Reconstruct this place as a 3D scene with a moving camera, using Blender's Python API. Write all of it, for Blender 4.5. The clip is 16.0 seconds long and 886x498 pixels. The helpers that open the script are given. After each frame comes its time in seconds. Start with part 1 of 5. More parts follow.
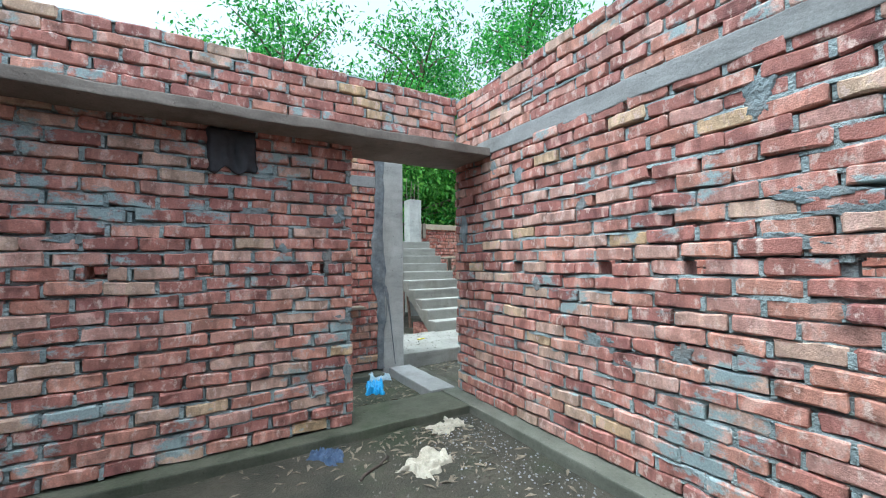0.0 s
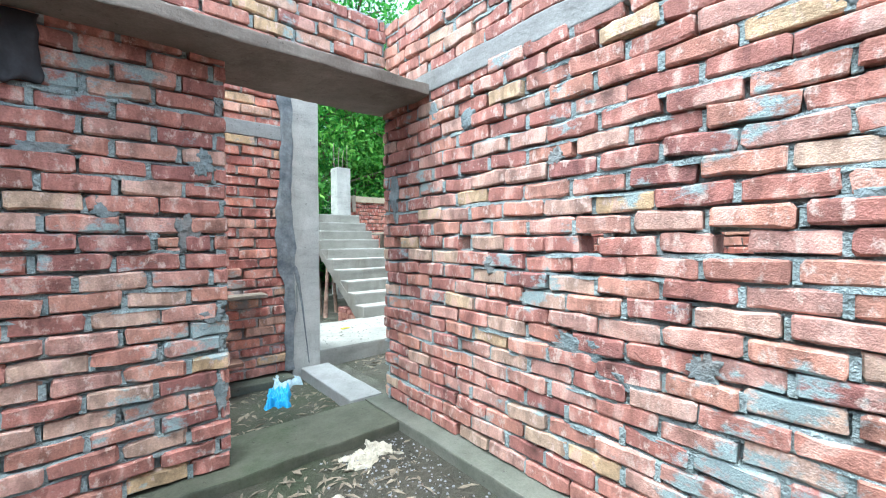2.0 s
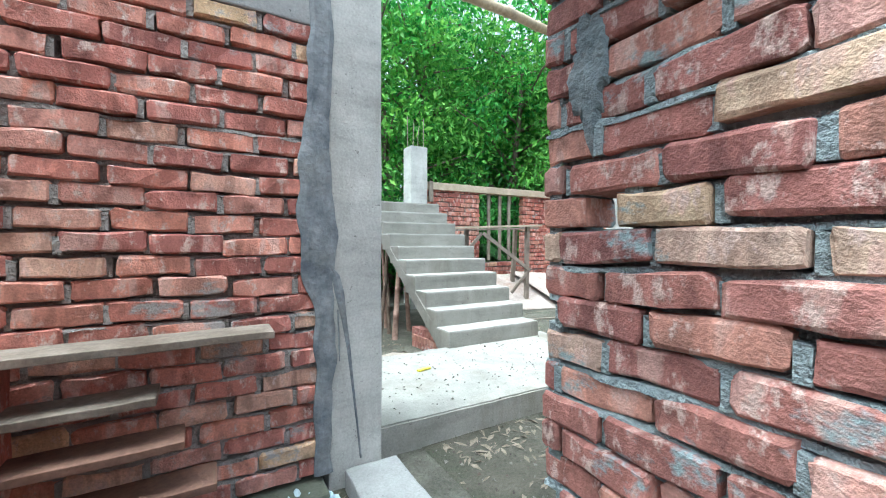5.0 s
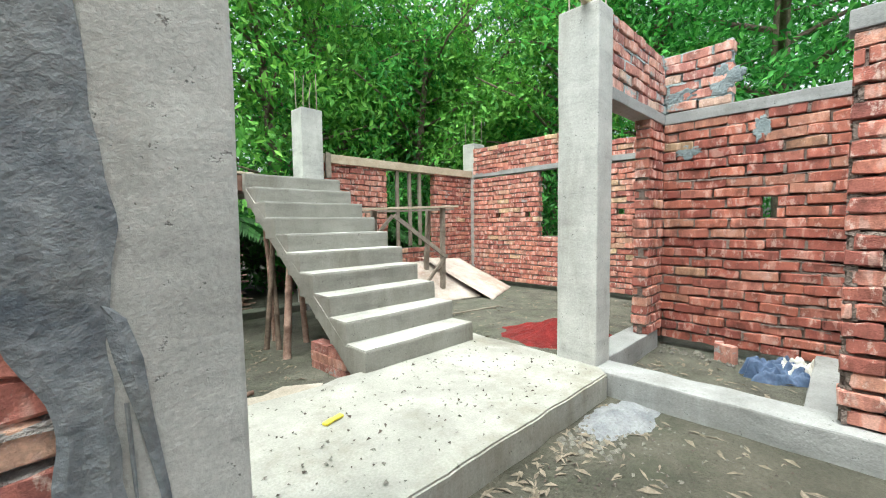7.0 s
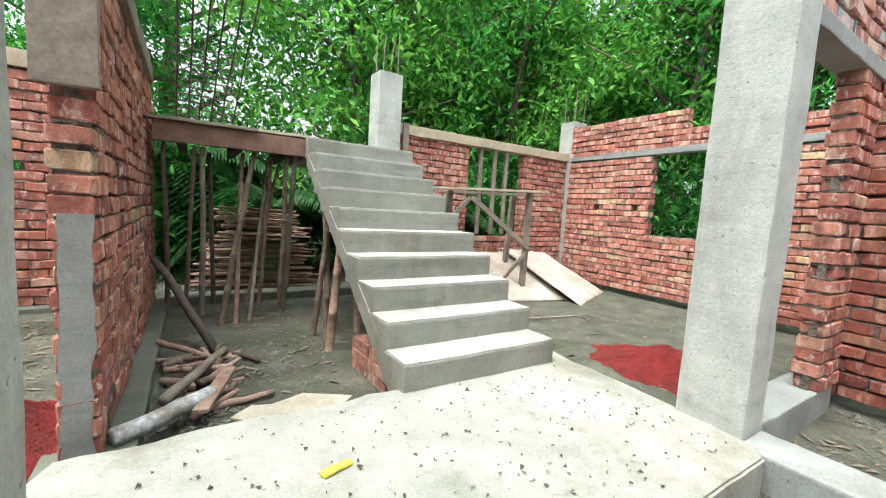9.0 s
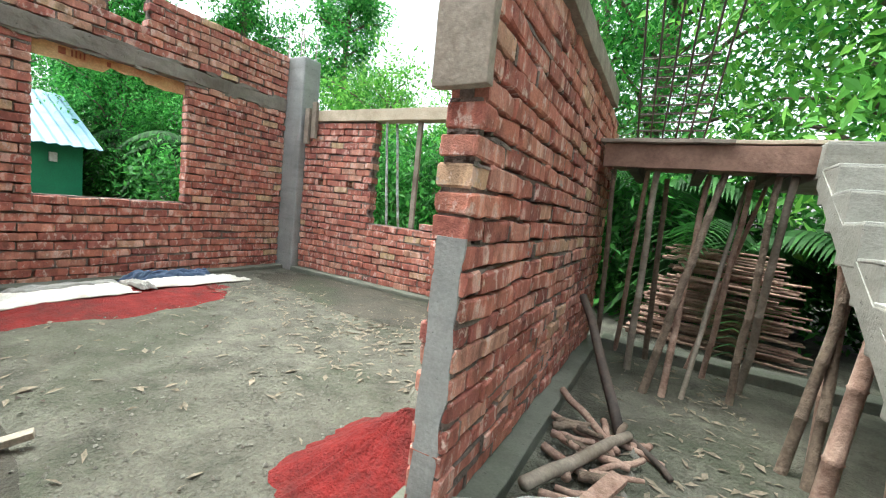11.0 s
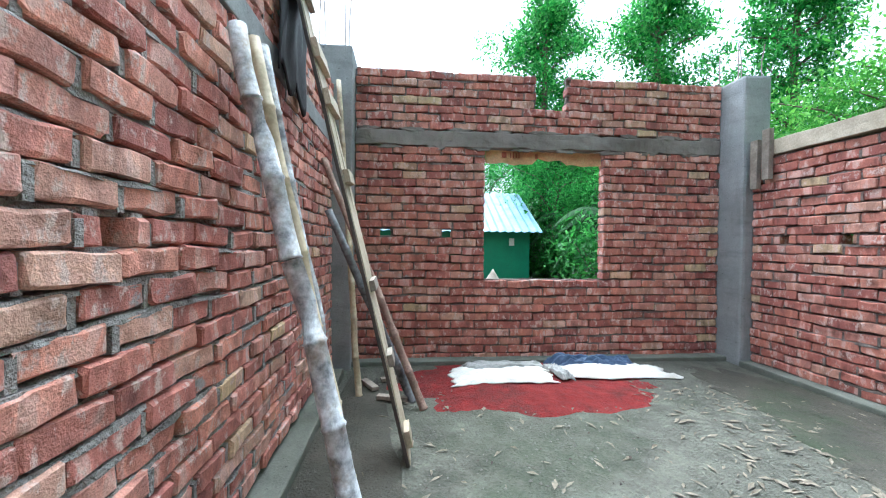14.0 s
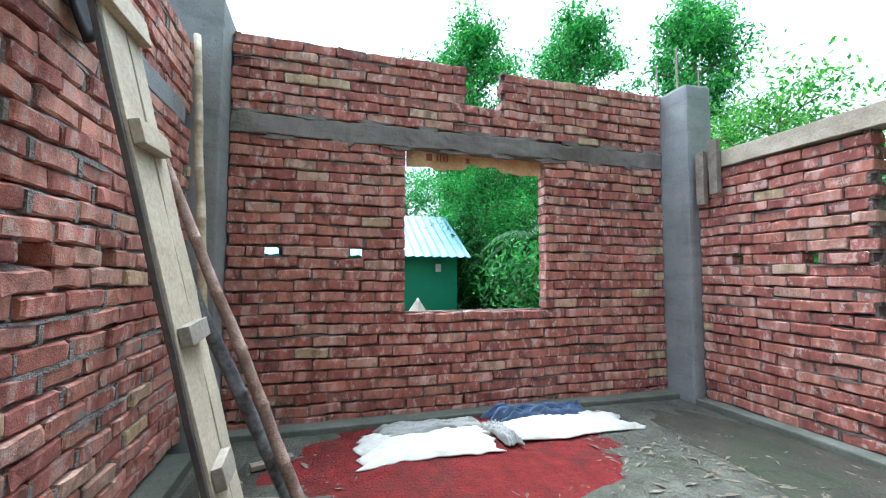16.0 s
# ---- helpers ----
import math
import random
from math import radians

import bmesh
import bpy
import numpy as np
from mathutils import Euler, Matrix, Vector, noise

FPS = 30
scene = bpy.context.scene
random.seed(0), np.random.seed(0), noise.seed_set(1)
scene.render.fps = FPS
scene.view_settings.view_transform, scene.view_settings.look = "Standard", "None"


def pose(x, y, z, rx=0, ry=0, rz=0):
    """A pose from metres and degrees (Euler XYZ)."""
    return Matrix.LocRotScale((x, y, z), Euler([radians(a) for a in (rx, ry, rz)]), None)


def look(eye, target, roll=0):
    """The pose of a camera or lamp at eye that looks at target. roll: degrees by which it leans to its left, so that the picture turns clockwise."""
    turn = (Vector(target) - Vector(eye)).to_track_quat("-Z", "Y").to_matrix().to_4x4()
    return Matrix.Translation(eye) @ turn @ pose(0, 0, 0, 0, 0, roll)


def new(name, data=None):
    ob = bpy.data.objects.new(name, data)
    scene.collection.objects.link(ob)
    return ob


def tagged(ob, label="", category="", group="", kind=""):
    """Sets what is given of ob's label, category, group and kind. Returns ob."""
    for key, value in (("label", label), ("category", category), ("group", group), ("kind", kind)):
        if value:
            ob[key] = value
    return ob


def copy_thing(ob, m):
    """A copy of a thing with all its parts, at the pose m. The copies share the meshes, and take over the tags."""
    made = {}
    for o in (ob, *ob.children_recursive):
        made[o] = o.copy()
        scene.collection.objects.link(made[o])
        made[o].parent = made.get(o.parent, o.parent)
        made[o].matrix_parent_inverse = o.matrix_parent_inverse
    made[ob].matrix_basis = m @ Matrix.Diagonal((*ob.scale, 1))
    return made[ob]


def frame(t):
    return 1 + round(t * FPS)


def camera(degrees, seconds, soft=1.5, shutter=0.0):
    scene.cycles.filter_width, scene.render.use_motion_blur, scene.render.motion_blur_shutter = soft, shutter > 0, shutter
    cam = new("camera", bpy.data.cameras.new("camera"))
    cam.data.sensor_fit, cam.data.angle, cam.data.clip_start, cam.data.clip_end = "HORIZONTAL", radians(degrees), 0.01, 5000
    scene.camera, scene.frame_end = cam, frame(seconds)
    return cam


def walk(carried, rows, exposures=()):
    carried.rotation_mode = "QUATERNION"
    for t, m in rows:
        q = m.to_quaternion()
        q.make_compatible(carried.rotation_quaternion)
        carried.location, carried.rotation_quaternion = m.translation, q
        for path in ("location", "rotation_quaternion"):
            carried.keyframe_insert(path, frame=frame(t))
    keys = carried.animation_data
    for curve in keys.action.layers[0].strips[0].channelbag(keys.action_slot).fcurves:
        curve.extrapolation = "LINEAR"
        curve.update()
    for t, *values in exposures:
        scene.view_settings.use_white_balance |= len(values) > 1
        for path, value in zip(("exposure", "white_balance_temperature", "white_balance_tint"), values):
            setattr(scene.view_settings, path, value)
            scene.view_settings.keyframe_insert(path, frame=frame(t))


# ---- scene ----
cam = camera(95.8, 16.0, soft=1.1)
PATH = [
    (0, (0.017, -0.102, 1.601), (1.043, 1.614, 1.666), -0.6),
    (0.5, (0.169, 0.003, 1.609), (1.264, 1.675, 1.669), -1.8),
    (1, (0.279, 0.098, 1.586), (1.457, 1.714, 1.575), -0.4),
    (1.5, (0.38, 0.315, 1.586), (1.621, 1.884, 1.564), 0.3),
    (2, (0.504, 0.544, 1.577), (1.787, 2.078, 1.529), -0.2),
    (2.5, (0.696, 0.787, 1.584), (1.847, 2.423, 1.586), 0.8),
    (3, (0.807, 1.053, 1.554), (1.939, 2.701, 1.562), 0.4),
    (3.5, (0.898, 1.313, 1.535), (2.097, 2.912, 1.486), -1.6),
    (4.2, (1.09, 1.808, 1.492), (2.079, 3.546, 1.468), 0.0),
    (6.3, (1.567, 2.914, 1.483), (2.714, 4.55, 1.403), 0.6),
    (6.5, (1.608, 3.007, 1.484), (2.868, 4.558, 1.422), 0.1),
    (7, (1.705, 3.181, 1.501), (3.103, 4.606, 1.374), -0.8),
    (7.5, (1.874, 3.291, 1.535), (3.189, 4.795, 1.435), 0.3),
    (8, (1.961, 3.389, 1.501), (3.105, 5.019, 1.323), 1.4),
    (8.2, (2.013, 3.433, 1.495), (3.227, 5.01, 1.298), 1.1),
    (10.3, (2.457, 4.231, 1.391), (2.578, 6.21, 1.13), 5.6),
    (10.5, (2.453, 4.322, 1.396), (2.326, 6.299, 1.125), 4.7),
    (11, (2.469, 4.532, 1.448), (1.507, 6.273, 1.243), 6.2),
    (11.2, (2.469, 4.56, 1.467), (1.267, 6.139, 1.212), 5.9),
    (11.5, (2.425, 4.626, 1.489), (0.949, 5.956, 1.265), 5.2),
    (11.9, (2.312, 4.71, 1.506), (0.58, 5.707, 1.424), 5.2),
    (12, (2.26, 4.725, 1.518), (0.51, 5.692, 1.462), 5.1),
    (12.5, (2.115, 4.804, 1.533), (0.196, 5.367, 1.476), 3.8),
    (13, (1.985, 4.944, 1.53), (-0.01, 5.08, 1.524), 2.2),
    (13.5, (1.842, 5.028, 1.521), (-0.157, 5.044, 1.458), 0.9),
    (14, (1.626, 5.039, 1.54), (-0.365, 5.226, 1.516), 0.6),
    (14.5, (1.42, 5.067, 1.524), (-0.565, 5.314, 1.558), -0.1),
    (15, (1.215, 5.187, 1.516), (-0.777, 5.344, 1.602), -0.1),
    (15.5, (1.004, 5.224, 1.47), (-0.967, 5.558, 1.514), 0.2),
    (16, (0.758, 5.258, 1.5), (-1.163, 5.803, 1.618), 0.2),
]
walk(cam, [(t, look(eye, target, roll)) for t, eye, target, roll in PATH], [(t, e, k, 2) for t, e, k in ((0.0, 1.4, 5600), (1.0, 1.7, 5600), (2.0, 2.1, 5600), (3.0, 2.2, 5450), (4.2, 2.15, 5350), (6.3, 1.8, 6300), (8.2, 1.85, 6400), (10.3, 2.0, 6400), (11.2, 2.2, 6300), (12.2, 2.0, 5800), (13.0, 2.15, 5450), (16.0, 2.05, 5350))])

# ---- light: a bright overcast sky ----
world = bpy.data.worlds.new("overcast_sky")
scene.world = world
world.use_nodes = True
wn = world.node_tree
wn.nodes.clear()
sky = wn.nodes.new("ShaderNodeTexSky")
sky.sky_type = "NISHITA"
sky.sun_disc = False
sky.sun_elevation, sky.sun_rotation = radians(72), radians(259)
sky.air_density, sky.dust_density, sky.ozone_density = 1.0, 6.0, 1.0
bg = wn.nodes.new("ShaderNodeBackground")
bg.inputs["Strength"].default_value = 0.15
wo = wn.nodes.new("ShaderNodeOutputWorld")
hs = wn.nodes.new("ShaderNodeHueSaturation")
hs.inputs["Saturation"].default_value = 0.35
wn.links.new(sky.outputs[0], hs.inputs["Color"])
wn.links.new(hs.outputs[0], bg.inputs[0])
wn.links.new(bg.outputs[0], wo.inputs[0])
sun = new("sun", bpy.data.lights.new("sun", "SUN"))
sun.data.energy, sun.data.angle, sun.data.color = 0.5, radians(60), (1.0, 0.96, 0.9)
sun.matrix_world = look((-4.4, 2.75, 20), (2, 4, 0), 0)

# ---- materials ----
def material(name, rough=0.8, metal=0.0):
    m = bpy.data.materials.new(name)
    m.use_nodes = True
    t = m.node_tree
    b = t.nodes["Principled BSDF"]
    b.inputs["Roughness"].default_value = rough
    b.inputs["Metallic"].default_value = metal
    return m, t, b


def nd(t, kind, **inputs):
    n = t.nodes.new(kind)
    for k, v in inputs.items():
        n.inputs[k.replace("_", " ")].default_value = v
    return n


def noise_of(t, scale, detail=4.0, rough=0.6, space="Position", stretch=None):
    if space == "Position":
        src = t.nodes.new("ShaderNodeNewGeometry").outputs["Position"]
    else:
        src = t.nodes.new("ShaderNodeTexCoord").outputs["Object"]
    if stretch:
        mp = t.nodes.new("ShaderNodeMapping")
        mp.inputs["Scale"].default_value = stretch
        t.links.new(src, mp.inputs["Vector"])
        src = mp.outputs[0]
    n = nd(t, "ShaderNodeTexNoise", Scale=scale, Detail=detail, Roughness=rough)
    t.links.new(src, n.inputs["Vector"])
    return n.outputs["Fac"]


def ramp(t, src, *stops):
    r = t.nodes.new("ShaderNodeValToRGB")
    e = r.color_ramp.elements
    while len(e) < len(stops):
        e.new(0.5)
    for el, (p, c) in zip(e, stops):
        el.position = p
        el.color = (*c, 1) if len(c) == 3 else c
    t.links.new(src, r.inputs[0])
    return r.outputs[0]


def grey(v):
    return (v, v, v)


def mix(t, fac, a, b, mode="MIX"):
    m = t.nodes.new("ShaderNodeMix")
    m.data_type, m.blend_type = "RGBA", mode
    for sock, val in ((m.inputs[0], fac), (m.inputs[6], a), (m.inputs[7], b)):
        if isinstance(val, (int, float)):
            sock.default_value = val
        elif isinstance(val, tuple):
            sock.default_value = (*val, 1)
        else:
            t.links.new(val, sock)
    return m.outputs[2]


def bump(t, b, src, strength=0.4, dist=0.01):
    n = nd(t, "ShaderNodeBump", Strength=strength, Distance=dist)
    t.links.new(src, n.inputs["Height"])
    t.links.new(n.outputs[0], b.inputs["Normal"])


def maths(t, op, a, b):
    n = t.nodes.new("ShaderNodeMath")
    n.operation = op
    for s, v in ((n.inputs[0], a), (n.inputs[1], b)):
        if isinstance(v, (int, float)):
            s.default_value = v
        else:
            t.links.new(v, s)
    return n.outputs[0]


def piece_random(t):
    o = t.nodes.new("ShaderNodeObjectInfo").outputs["Random"]
    g = t.nodes.new("ShaderNodeNewGeometry").outputs["Random Per Island"]
    return maths(t, "FRACT", maths(t, "ADD", o, g), 0.0)


def brick_material(name, smear=0.5, pink=1.0, dark=1.0, chalky=0.7, cement=(0.30, 0.40, 0.41)):
    """Hand-made bricks: a tone for each brick, kiln bands across it, chalky bloom, cement smears."""
    m, t, b = material(name, 0.85)
    g, k, d = 1.0 * pink * dark, pink ** 1.35 * dark, dark
    rand = piece_random(t)
    base = ramp(t, rand, (0.0, (0.24 * d, 0.070 * g, 0.055 * k)), (0.2, (0.37 * d, 0.115 * g, 0.080 * k)), (0.42, (0.30 * d, 0.088 * g, 0.066 * k)),
                (0.62, (0.42 * d, 0.145 * g, 0.095 * k)), (0.82, (0.40 * d, 0.155 * g, 0.115 * k)), (0.955, (0.42 * d, 0.21 * g, 0.14 * k)), (0.99, (0.44 * d, 0.32 * d, 0.19 * d)))
    sep = t.nodes.new("ShaderNodeSeparateXYZ")
    t.links.new(t.nodes.new("ShaderNodeNewGeometry").outputs["Position"], sep.inputs[0])
    com = t.nodes.new("ShaderNodeCombineXYZ")
    t.links.new(maths(t, "ADD", sep.outputs[0], sep.outputs[1]), com.inputs[0])
    t.links.new(maths(t, "MULTIPLY", rand, 61.0), com.inputs[1])
    t.links.new(maths(t, "MULTIPLY", sep.outputs[2], 0.35), com.inputs[2])
    band = nd(t, "ShaderNodeTexNoise", Scale=13.0, Detail=2.0, Roughness=0.5)
    t.links.new(com.outputs[0], band.inputs["Vector"])
    col = mix(t, 1.0, base, ramp(t, band.outputs["Fac"], (0.36, grey(0.72)), (0.42, grey(1.0)), (0.53, grey(1.0)), (0.57, (1.25, 1.3, 1.3))), "MULTIPLY")
    col = mix(t, ramp(t, band.outputs["Fac"], (0.60, grey(0)), (0.64, grey(chalky * 0.75))), col, (0.60, 0.40, 0.34))
    blot = ramp(t, noise_of(t, 9, 5, 0.65), (0.28, grey(0.5)), (0.46, grey(1.0)), (0.70, (1.2, 1.15, 1.12)))
    col = mix(t, 1.0, col, blot, "MULTIPLY")
    chalk = ramp(t, noise_of(t, 21, 5, 0.7, stretch=(1, 1, 0.6)), (0.55, grey(0)), (0.64, grey(chalky)))
    col = mix(t, chalk, col, (0.60, 0.46, 0.40))
    sm = ramp(t, noise_of(t, 2.6, 6, 0.7, stretch=(1, 1, 1.5)), (0.685 - 0.14 * smear, grey(0)), (0.735 - 0.14 * smear, grey(0.95)))
    col = mix(t, sm, col, cement)
    fine = ramp(t, noise_of(t, 120, 3, 0.6), (0.3, grey(0.8)), (0.7, grey(1.15)))
    col = mix(t, 1.0, col, fine, "MULTIPLY")
    t.links.new(col, b.inputs["Base Color"])
    bump(t, b, maths(t, "ADD", noise_of(t, 30, 5, 0.7), maths(t, "MULTIPLY", noise_of(t, 160, 2), 0.5)), 0.65, 0.012)
    return m


def plain_material(name, c1, c2, scale=4.0, rough=0.85, fine=80.0, bumps=0.4, dist=0.006, stain=None, metal=0.0, stretch=None, space="Position"):
    m, t, b = material(name, rough, metal)
    col = ramp(t, noise_of(t, scale, 6, 0.65, space, stretch), (0.32, c1), (0.68, c2))
    if stain:
        st = ramp(t, noise_of(t, scale * 0.35, 5, 0.7, space), (0.5, grey(0)), (0.66, grey(0.75)))
        col = mix(t, st, col, stain)
    grain = noise_of(t, fine, 3, 0.6, space, stretch)
    col = mix(t, 1.0, col, ramp(t, grain, (0.3, grey(0.82)), (0.7, grey(1.15))), "MULTIPLY")
    t.links.new(col, b.inputs["Base Color"])
    bump(t, b, maths(t, "ADD", grain, noise_of(t, scale * 3, 5, 0.7, space, stretch)), bumps, dist)
    return m


def concrete_material(name, c1, c2, stain):
    m, t, b = material(name, 0.82)
    col = ramp(t, noise_of(t, 2.2, 7, 0.7), (0.3, c1), (0.7, c2))
    col = mix(t, ramp(t, noise_of(t, 1.3, 6, 0.75, stretch=(1, 1, 0.25)), (0.52, grey(0)), (0.7, grey(0.7))), col, stain)
    col = mix(t, 1.0, col, ramp(t, noise_of(t, 2.2, 5, 0.65, stretch=(0.9, 0.9, 5)), (0.34, grey(0.84)), (0.46, grey(1.0)), (0.66, grey(1.07))), "MULTIPLY")
    pits = ramp(t, noise_of(t, 26, 4, 0.8), (0.31, grey(0)), (0.37, grey(1)))
    col = mix(t, 1.0, col, ramp(t, noise_of(t, 90, 3), (0.3, grey(0.86)), (0.7, grey(1.1))), "MULTIPLY")
    col = mix(t, 0.6, col, pits, "MULTIPLY")
    t.links.new(col, b.inputs["Base Color"])
    bump(t, b, maths(t, "ADD", maths(t, "MULTIPLY", pits, 0.7), noise_of(t, 50, 4, 0.7)), 0.5, 0.008)
    return m


def leaf_material(name, stops, through_light=0.38):
    m, t, b = material(name, 0.7)
    g = t.nodes.new("ShaderNodeNewGeometry").outputs["Random Per Island"]
    col = ramp(t, g, *stops)
    t.links.new(col, b.inputs["Base Color"])
    tr = t.nodes.new("ShaderNodeBsdfTranslucent")
    t.links.new(col, tr.inputs[0])
    mx = nd(t, "ShaderNodeMixShader", Fac=through_light)
    t.links.new(b.outputs[0], mx.inputs[1])
    t.links.new(tr.outputs[0], mx.inputs[2])
    t.links.new(mx.outputs[0], t.nodes["Material Output"].inputs[0])
    return m


BRICK = brick_material("pinkish_brick", 0.8, 1.48, 1.1, 0.9)
BRICK_OLD = brick_material("weathered_brick", 0.5, 1.30, 1.32, 0.95, (0.34, 0.34, 0.33))
BRICK_RED = brick_material("red_brick", 0.35, 1.14, 1.04, 0.85, (0.30, 0.31, 0.29))
BRICK_DUSTY = brick_material("dusty_dark_red_brick", 0.25, 0.98, 0.78, 0.45, (0.24, 0.24, 0.22))
MORTAR = plain_material("cement_mortar", (0.21, 0.27, 0.275), (0.38, 0.46, 0.465), 9, 0.9, 70, 1.0, 0.02)
MORTAR_WARM = plain_material("warm_grey_mortar", (0.20, 0.19, 0.175), (0.42, 0.405, 0.38), 9, 0.9, 70, 1.0, 0.02)
MORTAR_DARK = plain_material("old_dark_mortar", (0.10, 0.078, 0.066), (0.27, 0.215, 0.185), 9, 0.9, 70, 1.0, 0.02)
CONCRETE = concrete_material("cast_concrete", (0.32, 0.33, 0.31), (0.52, 0.535, 0.505), (0.235, 0.235, 0.205))
PLASTER = plain_material("fresh_cement_plaster", (0.075, 0.095, 0.115), (0.27, 0.30, 0.315), 7, 0.75, 60, 0.6, 0.008, stain=(0.20, 0.215, 0.21))
PLINTH = concrete_material("mossy_plinth_concrete", (0.075, 0.085, 0.065), (0.17, 0.18, 0.15), (0.045, 0.065, 0.03))
ROUGHBAND = concrete_material("rough_brown_grey_concrete", (0.14, 0.12, 0.10), (0.26, 0.235, 0.205), (0.09, 0.075, 0.06))
# Darker copy of the plinth concrete: moss, plus corner shade put in the colour.
MOSSY_SHADE = concrete_material("shade_dark_mossy_concrete", (0.04, 0.05, 0.032), (0.115, 0.12, 0.09), (0.025, 0.05, 0.015))
BAND = concrete_material("band_concrete", (0.20, 0.21, 0.205), (0.33, 0.345, 0.34), (0.15, 0.15, 0.14))
SLAB = concrete_material("slab_concrete", (0.225, 0.23, 0.205), (0.385, 0.39, 0.355), (0.155, 0.145, 0.105))
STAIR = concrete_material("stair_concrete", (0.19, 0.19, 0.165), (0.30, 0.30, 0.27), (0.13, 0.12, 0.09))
TREAD = concrete_material("pale_tread_concrete", (0.25, 0.255, 0.23), (0.40, 0.41, 0.38), (0.20, 0.185, 0.14))
EARTH = plain_material("trodden_earth", (0.058, 0.060, 0.046), (0.155, 0.155, 0.125), 3.2, 0.95, 55, 1.0, 0.03, stain=(0.062, 0.075, 0.048))
WOOD = plain_material("weathered_timber", (0.17, 0.145, 0.115), (0.32, 0.28, 0.23), 6, 0.85, 60, 0.5, 0.004, stain=(0.12, 0.095, 0.07))
PALEWOOD = plain_material("pale_plank", (0.36, 0.30, 0.21), (0.52, 0.45, 0.34), 5, 0.8, 70, 0.5, 0.004, stain=(0.42, 0.36, 0.27))
DARKWOOD = plain_material("dark_timber", (0.035, 0.03, 0.028), (0.10, 0.075, 0.06), 6, 0.8, 60, 0.5, 0.004)
BROWNWOOD = plain_material("brown_board", (0.13, 0.07, 0.05), (0.24, 0.14, 0.10), 6, 0.8, 60, 0.5, 0.004)
BAMBOO = plain_material("dry_bamboo", (0.36, 0.29, 0.17), (0.56, 0.48, 0.33), 5, 0.6, 40, 0.3, 0.003, stain=(0.26, 0.22, 0.16))
GREYBAMBOO = plain_material("cement_smeared_bamboo", (0.16, 0.175, 0.19), (0.72, 0.75, 0.78), 20, 0.75, 50, 0.4, 0.003, stain=(0.25, 0.20, 0.13))
CLOD = plain_material("dry_earth_clod", (0.10, 0.10, 0.085), (0.20, 0.195, 0.17), 20, 0.95, 80, 0.6, 0.004)
BARK = plain_material("bark", (0.10, 0.075, 0.055), (0.22, 0.17, 0.13), 14, 0.95, 60, 0.9, 0.01)
LOGWOOD = plain_material("firewood_bark", (0.20, 0.12, 0.09), (0.42, 0.30, 0.24), 12, 0.95, 60, 0.8, 0.008)
DARKBAMBOO = plain_material("dark_smeared_bamboo", (0.05, 0.052, 0.055), (0.26, 0.27, 0.28), 16, 0.7, 50, 0.4, 0.003)
STEEL = plain_material("rusty_rebar", (0.22, 0.17, 0.14), (0.40, 0.34, 0.30), 30, 0.6, 120, 0.3, 0.001, metal=0.6)
BRICKDUST = plain_material("red_brick_dust", (0.15, 0.009, 0.009), (0.27, 0.018, 0.016), 9, 0.95, 70, 1.0, 0.035, stain=(0.11, 0.022, 0.018))
SACKCLOTH = plain_material("white_woven_sack", (0.44, 0.44, 0.40), (0.70, 0.70, 0.66), 7, 0.7, 160, 0.5, 0.004, stain=(0.50, 0.45, 0.36))
LEAFLITTER = plain_material("dry_leaf", (0.10, 0.085, 0.06), (0.27, 0.235, 0.18), 22, 0.85, 60, 0.2, 0.002)


# ---- building blocks ----
def mesh_of(name, bm, mat, smooth=False):
    me = bpy.data.meshes.new(name)
    bm.normal_update()
    bm.to_mesh(me)
    bm.free()
    if mat:
        me.materials.append(mat)
    if smooth:
        for p in me.polygons:
            p.use_smooth = True
    return me


def part(name, bm, mat, parent=None, label="", smooth=False):
    ob = new(name, mesh_of(name, bm, mat, smooth))
    if parent:
        ob.parent = parent
    if label:
        ob["label"] = label
    return ob


def thing(name, label, category, where=(0, 0, 0), turn=0.0, group="", kind=""):
    e = new(name)
    e.matrix_basis = pose(*where, 0, 0, turn)
    return tagged(e, label, category, group, kind)


def block(bm, lo, hi, bevel=0.0, rough=0.0, cuts=0, seed=1, m=None):
    """A box between two corners, bevelled, cut and roughened, added to bm."""
    b2 = bmesh.new()
    bmesh.ops.create_cube(b2, size=1.0)
    s = [hi[i] - lo[i] for i in range(3)]
    c = [(hi[i] + lo[i]) / 2 for i in range(3)]
    for v in b2.verts:
        v.co = Vector([v.co[i] * s[i] + c[i] for i in range(3)])
    if cuts:
        big = max(s)
        for i in range(3):
            n = int(round(cuts * s[i] / big))
            if n > 0:
                es = [e for e in b2.edges if abs((e.verts[0].co - e.verts[1].co).normalized()[i]) > 0.99]
                bmesh.ops.subdivide_edges(b2, edges=es, cuts=n, use_grid_fill=True)
    if bevel:
        es = [e for e in b2.edges if len(e.link_faces) == 2 and e.calc_face_angle(0) > 1.0]
        bmesh.ops.bevel(b2, geom=es, offset=bevel, segments=2, affect="EDGES", profile=0.6)
    if rough:
        for v in b2.verts:
            v.co += noise.noise_vector(v.co * 5 + Vector((seed * 7.1, seed, 0))) * rough + noise.noise_vector(v.co * 17 + Vector((seed, 3, 0))) * rough * 0.4
    if m is not None:
        bmesh.ops.transform(b2, matrix=m, verts=b2.verts)
    tmp = bpy.data.meshes.new("tmp")
    b2.to_mesh(tmp)
    b2.free()
    bm.from_mesh(tmp)
    bpy.data.meshes.remove(tmp)


